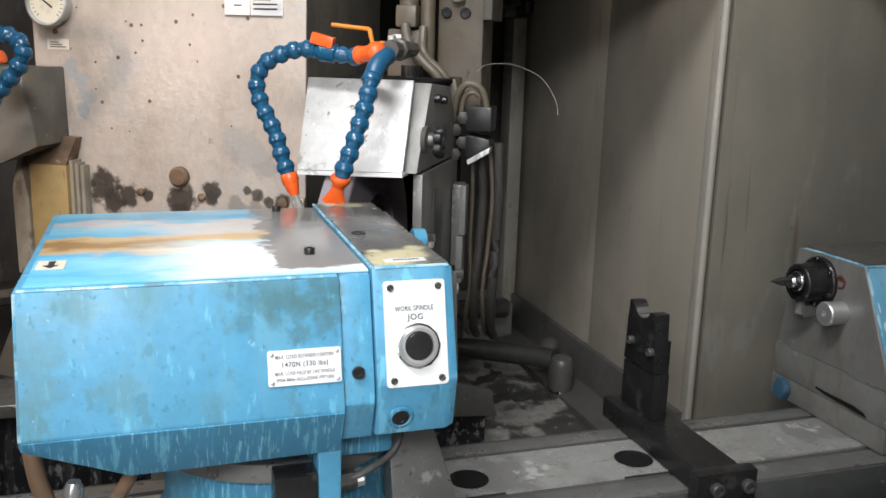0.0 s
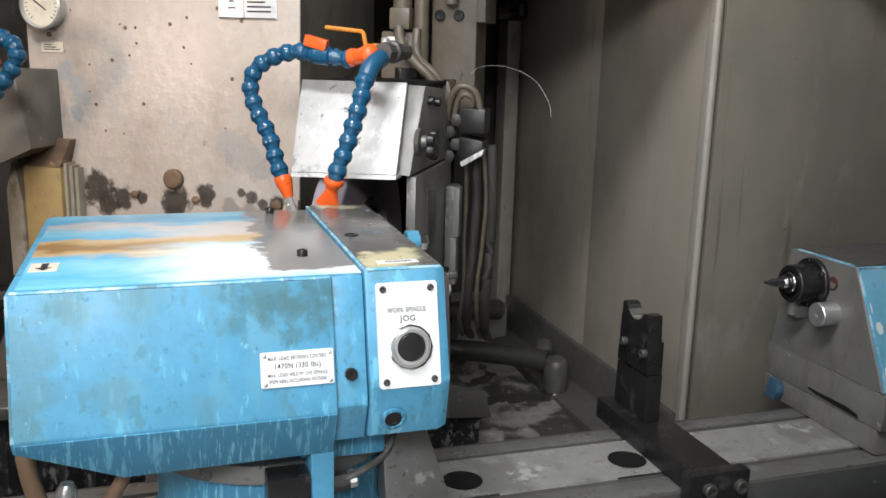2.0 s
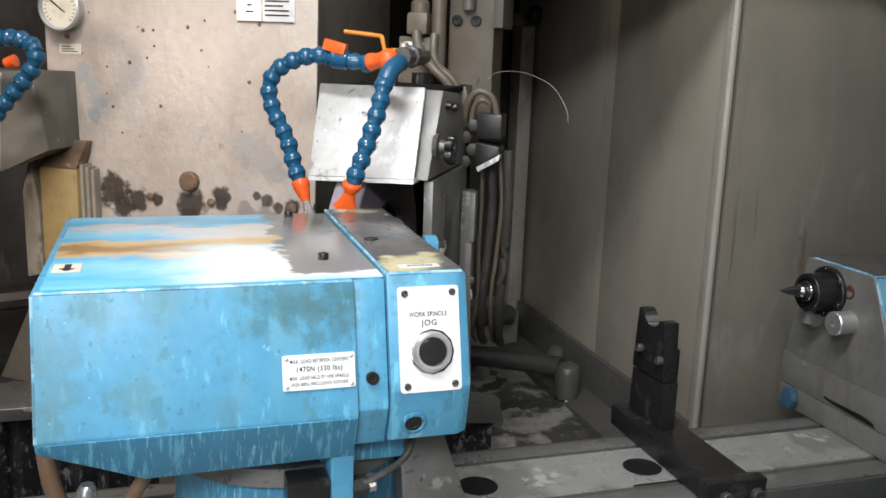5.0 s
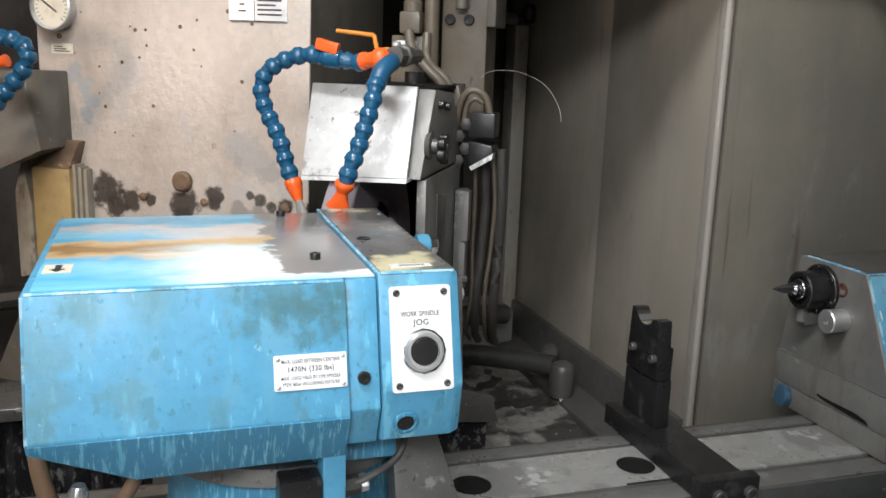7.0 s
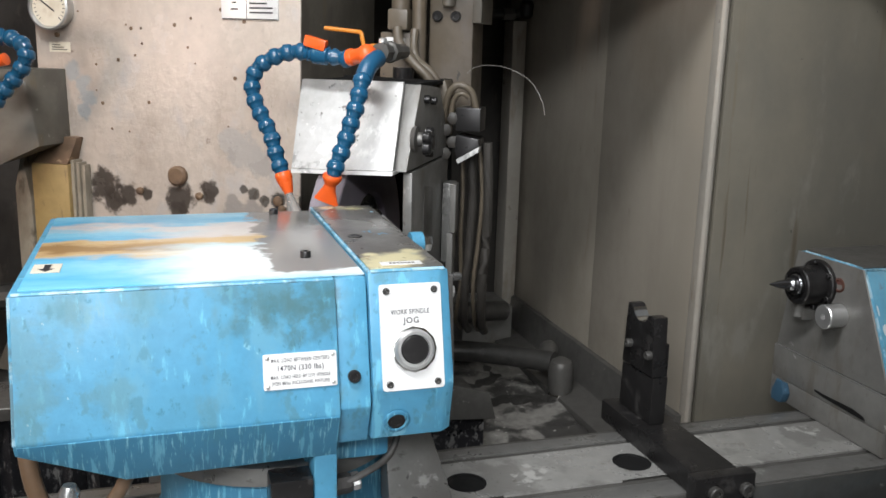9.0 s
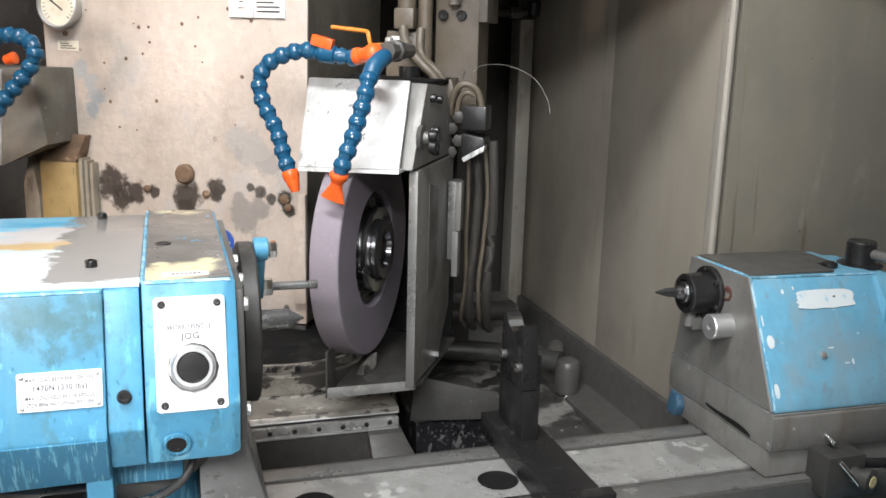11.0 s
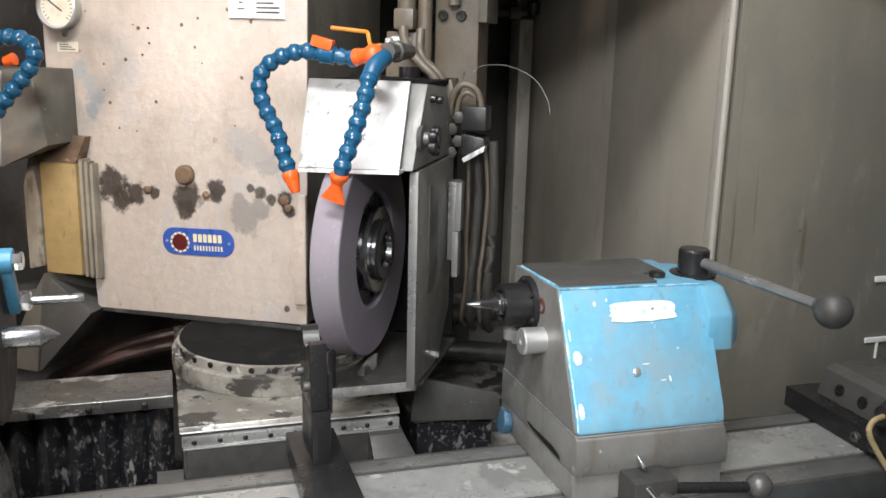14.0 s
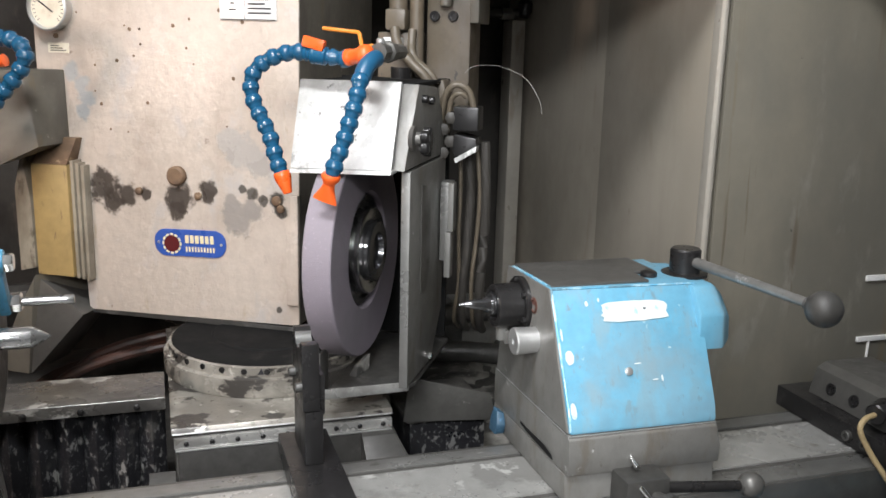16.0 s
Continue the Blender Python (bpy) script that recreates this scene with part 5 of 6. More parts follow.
def table_fittings():
    s = thing("table_clamp", (1.19, 1.0, 0.85), "black front clamp with screw knob below the tailstock", "clamp")
    TABLE_THINGS.append(s)
    bm = B()
    box(bm, 1.160, 1.228, 1.010, 1.0585, 0.875, 0.9420, 0.004)
    part("clamp_body", bm, "dark", s)
    bm = B()
    rod(bm, (1.180, 1.011, 0.934), (1.206, 0.990, 0.900), 0.004, 12)
    part("tommy_bar", bm, "chrome", s)
    bm = B()
    lathe(bm, (1.206, 1.011, 0.912), (0.35, -1, 0), [(0, 0.012), (0.018, 0.013), (0.020, 0.018), (0.030, 0.018), (0.032, 0.014), (0.032, 0)], 24)
    k = part("knob", bm, "dark", s)
    bm = B()
    lathe(bm, (1.2155, 0.9805, 0.912), (0.35, -1, 0), [(0, 0.009), (0.001, 0.009), (0.001, 0)], 18)
    part("knob_cap", bm, "label_yellow", k, "faded yellow disc")
    bm = B()
    rod(bm, (1.224, 1.024, 0.921), (1.345, 1.005, 0.917), 0.008, 16)
    part("bar", bm, "black", s)
    bm = B()
    lathe(bm, (1.338, 1.005, 0.917), (1, 0, 0), [(0, 0.009)] + [(0.020 - 0.019 * math.cos(radians(30 + 150 * i / 10)), 0.019 * math.sin(radians(30 + 150 * i / 10))) for i in range(11)], 24)
    part("ball_end", bm, "iron_dark", s)

    e = thing("table_stop", (1.69, 1.16, TABLE_Z), "dark steel end stop with grey block and tan cable", "end stop")
    TABLE_THINGS.append(e)
    bm = B()
    box(bm, 1.626, 1.726, 1.029, 1.299, TABLE_Z + 0.0005, 0.933, 0.003)
    bar = part("base_bar", bm, "black", e)
    for y in (1.115, 1.075):
        bm = B()
        socket_head(bm, (1.626, y, 0.914), (-1, 0, 0), 0.009, 0.008)
        part("cap_screw", bm, "dark", bar)
    bm = B()
    prism(bm, [(1.656, 0.9335), (1.786, 0.9335), (1.786, 0.990), (1.686, 0.990), (1.668, 0.980)], "y", 0.974, 1.254, 0.003)
    blk = part("stop_block", bm, "iron_dark", e)
    for y in (1.205, 1.150):
        bm = B()
        lathe(bm, (1.6625, y, 0.956), (-1, 0, 0.25), [(0, 0.011), (0.003, 0.0105), (0.003, 0.006), (0.001, 0.0055), (0.001, 0)], 18)
        part("countersunk_bolt", bm, "black", blk)
    bm = B()
    rod(bm, (1.664, 1.085, 0.972), (1.630, 1.07, 0.968), 0.017, 20)
    part("cable_gland", bm, "black", e)
    bm = B()
    tube(bm, [(1.632, 1.072, 0.968), (1.602, 1.062, 0.966), (1.594, 1.058, 0.948), (1.610, 1.045, 0.912), (1.630, 1.025, 0.875), (1.645, 1.01, 0.845)], 0.0046, 10)
    part("cable_loop", bm, "tan_cable", e, "pale tan cable loop")
    # bracket on the sheet behind
    k = thing("white_bracket", (1.43, 1.4775, 0.82), "thin white bracket strips on the rear sheet", "bracket")
    for name, x0, x1, z0, z1 in (("upper_strip", 1.403, 1.48, 1.063, 1.075), ("lower_strip", 1.398, 1.48, 0.930, 0.941), ("upright", 1.428, 1.432, 0.82, 0.9295)):
        bm = B()
        box(bm, x0, x1, 1.472, 1.4772, z0, z1, 0.001)
        part(name, bm, "plate", k)


# ---- the swivelled wheelhead and what rides on it; parts in (along the front, depth, height) ----
def wheelhead():
    w = thing("wheelhead", (-0.9, 1.6, 0.9), "stained cream wheelhead with gauge and blue badge", "wheelhead", ANGLE)
    HEAD_THINGS.append(w)
    outline = [(-1.23, 1.95), (-1.23, 1.315), (-1.158, 1.315), (-1.141, 0.946), (-0.656, 0.954), (-0.646, 1.95)]
    bm = B()
    prism(bm, outline, "y", 1.6075, 2.05, 0.004)
    part("housing", bm, "body_side", w)
    bm = B()
    prism(bm, outline, "y", 1.600, 1.607, 0.0025)
    part("front_panel", bm, "panel", w, "stained cream front panel")
    bm = B()
    prism(bm, [(-0.678, 1.00), (-0.652, 1.0), (-0.652, 1.225), (-0.668, 1.225), (-0.668, 1.185), (-0.678, 1.165)], "y", 1.588, 1.5995, 0.002)
    part("edge_strip", bm, "panel", w)
    # hanging bottom lip
    bm = B()
    box(bm, -1.14, -0.658, 1.602, 1.62, 0.938, 0.950, 0.001)
    part("bottom_lip", bm, "dark", w)
    # hub bolt and rusty screws
    bm = B()
    lathe(bm, (-0.917, 1.600, 1.250), (0, -1, 0), [(0, 0.020), (0.010, 0.020), (0.014, 0.016), (0.014, 0)], 24)
    part("cover_bolt", bm, "rust", w, "rusty round cover bolt")
    for u, z, r in ((-1.006, 1.213, 0.008), (-0.872, 1.211, 0.008), (-0.70, 1.212, 0.010), (-0.692, 1.196, 0.008)):
        bm = B()
        lathe(bm, (u, 1.600, z), (0, -1, 0), [(0, r), (0.005, r), (0.007, r * 0.6), (0.007, 0)], 12)
        part("screw", bm, "rust", w)
    random.seed(3)
    for i in range(22):
        u, z = random.uniform(-1.2, -0.75), random.uniform(1.33, 1.58)
        r = random.choice((0.0022, 0.003, 0.0042))
        bm = B()
        lathe(bm, (u, 1.5998, z), (0, -1, 0), [(0, r), (0.001, r * 0.8), (0.001, 0)], 7)
        part("paint_pit", bm, "rust", w)
    # sign, sticker
    bm = B()
    box(bm, -0.812, -0.694, 1.5975, 1.5998, 1.560, 1.645, 0.0008)
    s = part("safety_sign", bm, "plate", w, "white safety sign with fine print")
    bm = B()
    box(bm, -0.810, -0.696, 1.5968, 1.5974, 1.5605, 1.562)
    box(bm, -0.760, -0.759, 1.5968, 1.5974, 1.562, 1.640)
    for i in range(8):
        box(bm, -0.753, -0.705 - 0.012 * (i % 3 == 2), 1.5968, 1.5974, 1.572 + 0.0085 * i, 1.575 + 0.0085 * i)
    for i in range(3):
        box(bm, -0.792 + 0.003 * i, -0.776 - 0.004 * i, 1.5968, 1.5974, 1.578 + 0.012 * i, 1.581 + 0.012 * i)
    part("sign_print", bm, "ink", s)
    bm = B()
    box(bm, -1.198, -1.150, 1.5985, 1.5998, 1.488, 1.508)
    s = part("sticker", bm, "dial", w, "small worn paper sticker")
    bm = B()
    for i in range(3):
        box(bm, -1.192, -1.156 - 0.008 * i, 1.598, 1.5984, 1.492 + 0.0045 * i, 1.494 + 0.0045 * i)
    part("sticker_print", bm, "body_side", s)
    # badge
    face = Matrix.Translation((-0.8945, 1.5998, 1.1105)) @ Matrix.Rotation(radians(90), 4, "X") @ Matrix.Rotation(radians(1.5), 4, "Z")
    bm = B()
    rounded_plate(bm, face, 0.162, 0.057, 0.0022, 0.026, 8)
    bd = part("badge", bm, "badge", w, "oval blue enamel maker's badge")
    bm = B()
    q = face @ Vector((-0.041, -0.002, 0.0022))
    lathe(bm, q, (0, -1, 0), [(0, 0.0175), (0.0012, 0.017), (0.0012, 0)], 28)
    part("badge_disc", bm, "maroon", bd, "maroon disc")
    bm = B()
    for i in range(12):
        a = math.pi * i / 6
        rounded_plate(bm, Matrix.Translation(q) @ Matrix.Rotation(radians(90), 4, "X") @ Matrix.Rotation(a, 4, "Z") @ Matrix.Translation((0.0198, 0, 0)), 0.0042, 0.0075, 0.0009, 0.0012, 2)
    part("badge_ring", bm, "cream", bd)
    bm = B()
    for i in range(6):
        rounded_plate(bm, face @ Matrix.Translation((-0.006 + 0.0112 * i, 0.0085, 0.0022)), 0.0082, 0.017, 0.0006, 0.001, 1)
    for i in range(10):
        rounded_plate(bm, face @ Matrix.Translation((-0.008 + 0.0068 * i, -0.0125, 0.0022)), 0.0035, 0.0105, 0.0005, 0.0006, 1)
    part("badge_bars", bm, "cream", bd, "cream bars of worn lettering")
    for x in (-0.071, 0.071):
        bm = B()
        lathe(bm, face @ Vector((x, 0, 0.0022)), (0, -1, 0), [(0, 0.003), (0.001, 0.003), (0.001, 0)], 10)
        part("rivet", bm, "aluminium", bd)

    g = thing("pressure_gauge", (-1.178, 1.6, 1.574), "round pressure gauge with aged dial on the wheelhead panel", "pressure gauge", ANGLE)
    HEAD_THINGS.append(g)
    bm = B()
    lathe(bm, (-1.178, 1.600, 1.576), (0, -1, 0), [(0, 0.042), (0.016, 0.043), (0.020, 0.0455), (0.026, 0.0455), (0.028, 0.042), (0.024, 0.039), (0.020, 0.0385), (0.02, 0)], 40)
    part("case", bm, "aluminium", g, "worn metal gauge case")
    bm = B()
    lathe(bm, (-1.178, 1.5798, 1.576), (0, -1, 0), [(0, 0.0382), (0.0008, 0.0382), (0.0008, 0)], 40)
    d = part("dial", bm, "dial", g)
    bm = B()
    for i in range(21):
        a = radians(-45 + 270 * i / 20)
        mm = Matrix.Translation((-1.178, 1.5788, 1.576)) @ Matrix.Rotation(radians(90), 4, "X") @ Matrix.Rotation(a, 4, "Z") @ Matrix.Translation((0.032, 0, 0))
        box(bm, -0.0035 if i % 5 == 0 else -0.002, 0.0035, -0.0006, 0.0006, 0, 0.0004, 0, mm)
    part("scale_marks", bm, "ink", d)
    bm = B()
    mm = Matrix.Translation((-1.178, 1.578, 1.576)) @ Matrix.Rotation(radians(90), 4, "X") @ Matrix.Rotation(radians(145), 4, "Z")
    box(bm, -0.014, 0.029, -0.0012, 0.0012, 0, 0.0006, 0, mm)
    part("needle", bm, "ink", d)
    bm = B()
    lathe(bm, (-1.178, 1.600, 1.522), (0, -1, 0), [(0, 0.005), (0.004, 0.005), (0.005, 0.003), (0.005, 0)], 10)
    part("case_screw", bm, "rust", g)


def dresser_post():
    p = thing("slide_post", (-1.20, 1.58, 0.81), "aged yellow covered slide post with rusty top beside the wheelhead", "slide post", ANGLE)
    HEAD_THINGS.append(p)
    bm = B()
    box(bm, -1.232, -1.146, 1.560, 1.599, 1.026, 1.263, 0.003)
    part("yellow_cover", bm, "yellow", p)
    bm = B()
    loft(bm, [[(-1.230, 1.562, 1.2635), (-1.148, 1.562, 1.2635), (-1.148, 1.599, 1.2635), (-1.230, 1.599, 1.2635)],
              [(-1.205, 1.578, 1.318), (-1.132, 1.578, 1.318), (-1.132, 1.599, 1.318), (-1.205, 1.599, 1.318)]], 0.002)
    part("rusty_cap", bm, "rust", p, "rusty brown sloped cap")
    for i, u in enumerate((-1.145, -1.136, -1.127)):
        bm = B()
        box(bm, u, u + 0.0075, 1.568 + 0.005 * i, 1.5992, 1.022 - 0.003 * i, 1.272 - 0.005 * i, 0.0015)
        part("edge_plate", bm, "post_iron", p)
    bm = B()
    prism(bm, [(-1.275, 1.03), (-1.236, 1.04), (-1.238, 1.19), (-1.250, 1.26), (-1.236, 1.29), (-1.252, 1.29), (-1.275, 1.21)], "y", 1.560, 1.63, 0.003)
    part("side_block", bm, "post_iron", p, "pale worn side casting")
    bm = B()
    loft(bm, [[(-1.335, 1.53, 0.812), (-1.252, 1.53, 0.808), (-1.252, 1.66, 0.808), (-1.335, 1.66, 0.812)],
              [(-1.275, 1.55, 0.955), (-1.235, 1.55, 1.025), (-1.15, 1.66, 1.025), (-1.275, 1.66, 1.025)]], 0.003)
    part("foot", bm, "body_side", p)
    bm = B()
    loft(bm, [[(-1.250, 1.535, 0.81), (-1.246, 1.535, 0.81), (-1.246, 1.66, 0.81), (-1.250, 1.66, 0.81)],
              [(-1.236, 1.56, 1.022), (-1.13, 1.56, 0.945), (-1.13, 1.66, 0.945), (-1.236, 1.66, 1.022)]], 0.002)
    part("gusset", bm, "iron_dark", p)
    g = thing("rear_guard", (-1.22, 1.5, 1.27), "grimy slanted steel guard beside the wheelhead", "guard", ANGLE)
    HEAD_THINGS.append(g)
    bm = B()
    loft(bm, [[(-1.40, 1.46, 1.24), (-1.245, 1.47, 1.262), (-1.162, 1.50, 1.306), (-1.162, 1.60, 1.306), (-1.40, 1.60, 1.24)],
              [(-1.40, 1.50, 1.455), (-1.262, 1.515, 1.452), (-1.215, 1.53, 1.455), (-1.165, 1.60, 1.455), (-1.40, 1.60, 1.455)]], 0.003)
    part("plate", bm, "body_side", g)
    bm = B()
    loft(bm, [[(-1.40, 1.455, 1.243), (-1.249, 1.466, 1.264), (-1.249, 1.470, 1.264), (-1.40, 1.459, 1.243)],
              [(-1.40, 1.495, 1.452), (-1.266, 1.510, 1.449), (-1.266, 1.514, 1.449), (-1.40, 1.499, 1.452)]], 0.0005)
    part("scraped_face", bm, "guard", g, "scraped pale face")


def wheel_guard():
    g = thing("wheel_guard", (-0.47, 1.45, 0.93), "scuffed steel wheel guard, its front open round the grinding wheel", "wheel guard", ANGLE)
    HEAD_THINGS.append(g)
    def slab(u0, u1, v0, v1, t0, t1):
        return [[(u0, 1.33 + t0, 1.320), (u1, 1.33 + t0, 1.325), (u1, 1.33 + t1, 1.325), (u0, 1.33 + t1, 1.320)],
                [(v0, 1.42 + t0, 1.461), (v1, 1.42 + t0, 1.462), (v1, 1.42 + t1, 1.462), (v0, 1.42 + t1, 1.461)]]
    bm = B()
    loft(bm, slab(-0.557, -0.383, -0.574, -0.393, 0.0, 0.008), 0.0022)
    part("front_plate", bm, "guard", g, "bright scuffed slanted plate")
    bm = B()
    loft(bm, [[(-0.556, 1.325, 1.313), (-0.382, 1.325, 1.318), (-0.382, 1.36, 1.318), (-0.556, 1.36, 1.313)],
              [(-0.556, 1.328, 1.3195), (-0.382, 1.328, 1.3245), (-0.382, 1.36, 1.3245), (-0.556, 1.36, 1.3195)]], 0.0008)
    part("plate_lip", bm, "guard", g)
    bm = B()
    prism(bm, [(1.348, 1.322), (1.432, 1.458), (1.56, 1.448), (1.60, 1.40), (1.63, 1.322)], "x", -0.397, -0.3655, 0.0015)
    part("side_cheek", bm, "casting", g)
    # guard interior: shade put into the colour of cheek, roof and back
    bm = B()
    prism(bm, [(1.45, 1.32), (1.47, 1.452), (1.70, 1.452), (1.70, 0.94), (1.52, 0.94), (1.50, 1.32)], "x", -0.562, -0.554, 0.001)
    part("inner_cheek", bm, "void", g, "inner cheek blackened to stand for shade")
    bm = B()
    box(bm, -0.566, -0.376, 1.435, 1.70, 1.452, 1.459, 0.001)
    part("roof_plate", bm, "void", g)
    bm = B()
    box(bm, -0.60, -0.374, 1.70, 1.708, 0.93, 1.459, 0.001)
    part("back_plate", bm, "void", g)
    # hinged door on the free side with its long slot
    bm = B()
    prism(bm, [(1.372, 0.940), (1.372, 1.318), (1.63, 1.318), (1.62, 1.02), (1.545, 0.935)], "x", -0.3735, -0.3635, 0.0018)
    d = part("door", bm, "casting", g, "grey hinged guard door")
    bm = B()
    prism(bm, [(1.45, 1.09), (1.45, 1.285), (1.512, 1.275), (1.512, 1.12), (1.49, 1.09)], "x", -0.3633, -0.3618, 0.0006)
    part("door_window", bm, "iron_dark", d, "sunken dark panel")
    bm = B()
    prism(bm, [(1.368, 0.940), (1.368, 1.318), (1.3735, 1.318), (1.3735, 0.940)], "x", -0.376, -0.3610, 0.0008)
    part("door_edge", bm, "iron", d)
    bm = B()
    hexagon(bm, (-0.3633, 1.53, 0.945), (1, 0, 0), 0.008, 0.007)
    part("door_bolt", bm, "chrome", d)
    bm = B()
    prism(bm, [(-0.500, 1.324), (-0.372, 1.413), (-0.364, 1.43), (-0.364, 1.69), (-0.512, 1.69)], "z", 0.922, 0.930, 0.001)
    tray = part("drip_tray", bm, "dark", g, "wet dark steel drip tray")
    bm = B()
    loft(bm, [[(-0.502, 1.3205, 0.921), (-0.500, 1.3245, 0.921), (-0.500, 1.3245, 0.940), (-0.502, 1.3205, 0.940)],
              [(-0.372, 1.4105, 0.919), (-0.370, 1.4145, 0.919), (-0.370, 1.4145, 0.936), (-0.372, 1.4105, 0.936)]], 0.0008)
    part("tray_lip", bm, "iron_bright", tray, "bright wet tray lip")
    bm = B()
    box(bm, -0.506, -0.5025, 1.322, 1.362, 0.921, 1.005, 0.0008)
    part("tray_upright", bm, "iron_dark", tray)
    bm = B()
    loft(bm, [[(-0.487, 1.42, 0.9305), (-0.470, 1.42, 0.9305), (-0.462, 1.47, 0.9305), (-0.482, 1.475, 0.9305)], [(-0.482, 1.432, 0.944), (-0.474, 1.432, 0.946), (-0.460, 1.468, 0.962), (-0.472, 1.472, 0.958)]], 0.003)
    part("coolant_crust", bm, "sludge", g)
    # hinge and latch block
    bm = B()
    box(bm, -0.362, -0.343, 1.585, 1.625, 1.12, 1.272, 0.002)
    h = part("hinge", bm, "iron", g)
    bm = B()
    box(bm, -0.345, -0.334, 1.575, 1.60, 1.18, 1.272, 0.0015)
    box(bm, -0.350, -0.338, 1.575, 1.60, 1.09, 1.178, 0.0015)
    part("hinge_leaf", bm, "casting", h)
    # star knob on the cheek
    bm = B()
    lathe(bm, (-0.3655, 1.385, 1.372), (1, 0, 0), [(0, 0.020), (0.008, 0.022), (0.010, 0.012), (0.022, 0.011), (0.022, 0)], 20)
    k = part("knob_boss", bm, "iron_dark", g)
    bm = B()
    for i in range(5):
        a = 2 * math.pi * i / 5
        lathe(bm, (-0.3455, 1.385 + 0.0145 * math.cos(a), 1.368 + 0.0145 * math.sin(a)), (1, 0, 0), [(0, 0.008), (0.002, 0.0110), (0.012, 0.0110), (0.015, 0.007), (0.015, 0)], 12)
    lathe(bm, (-0.3455, 1.385, 1.370), (1, 0, 0), [(0, 0.013), (0.016, 0.013), (0.017, 0.010), (0.017, 0)], 16)
    part("star_knob", bm, "black", k, "black star knob")
    for c, z in ((1.455, 1.445), (1.50, 1.44)):
        bm = B()
        socket_head(bm, (-0.3655, c, z - 0.012), (1, 0, 0), 0.007, 0.010)
        part("cap_screw", bm, "black", g)


def grinding_wheel():
    c = Vector((-0.5125, 1.458, 1.161))
    w = thing("grinding_wheel", c, "mauve-grey abrasive grinding wheel on a dark steel hub", "grinding wheel", ANGLE)
    HOME["wheel_centre"] = c
    bm = B()
    lathe(bm, c, (1, 0, 0), [(0, 0.06), (0, 0.190), (0.002, 0.192), (0.048, 0.192), (0.050, 0.190), (0.050, 0.1065), (0.047, 0.1045), (0.032, 0.103), (0.032, 0.06)], 96)
    part("abrasive", bm, "wheel", w)
    bm = B()
    lathe(bm, c, (1, 0, 0), [(0.0325, 0.05), (0.0325, 0.102), (0.040, 0.102), (0.043, 0.099), (0.043, 0.090), (0.036, 0.088), (0.036, 0.05)], 72)
    part("flange", bm, "hub", w, "dark polished steel flange")
    bm = B()
    lathe(bm, c, (1, 0, 0), [(0.036, 0.078), (0.056, 0.078), (0.058, 0.076), (0.058, 0.060), (0.054, 0.058), (0.054, 0.04)], 64)
    part("hub_ring", bm, "chrome", w, "bright turned hub ring")
    bm = B()
    lathe(bm, c, (1, 0, 0), [(0.045, 0.055), (0.066, 0.055), (0.069, 0.052), (0.069, 0.034), (0.060, 0.032), (0.060, 0)], 48)
    part("spindle_nut", bm, "hub", w)
    return w


def bead_mesh():
    bm = B()
    lathe(bm, (0, 0, 0), (0, 0, 1), [(-0.002, 0.0100), (0.0000, 0.0122), (0.0025, 0.0136), (0.0065, 0.0145), (0.0100, 0.0148), (0.0122, 0.0145), (0.0132, 0.0128), (0.0165, 0.0120), (0.0200, 0.0108), (0.0245, 0.0102)], 18)
    me = bpy.data.meshes.new("hose_link")
    bm.to_mesh(me)
    bm.free()
    me.materials.append(M["hose_blue"])
    me.polygons.foreach_set("use_smooth", [True] * len(me.polygons))
    return me


def links(parent, pts, mesh, pitch=0.0235, size=1.0):
    """Ball-jointed links laid end to end along a smooth line."""
    bm = B()
    line = tube(bm, pts, 0.005, 6, 12)
    bm.free()
    home = HOME[parent.name]
    placed = [line[0].copy()]
    for p in line[1:]:
        if (p - placed[-1]).length >= pitch * size:
            placed.append(placed[-1] + (p - placed[-1]).normalized() * pitch * size)
    for a, b in zip(placed, placed[1:]):
        ob = new("hose_link", mesh)
        ob.parent = parent
        ob.matrix_local = Matrix.Translation(a - home) @ basis(b - a) @ Matrix.Diagonal((size, size, size, 1))
    return placed


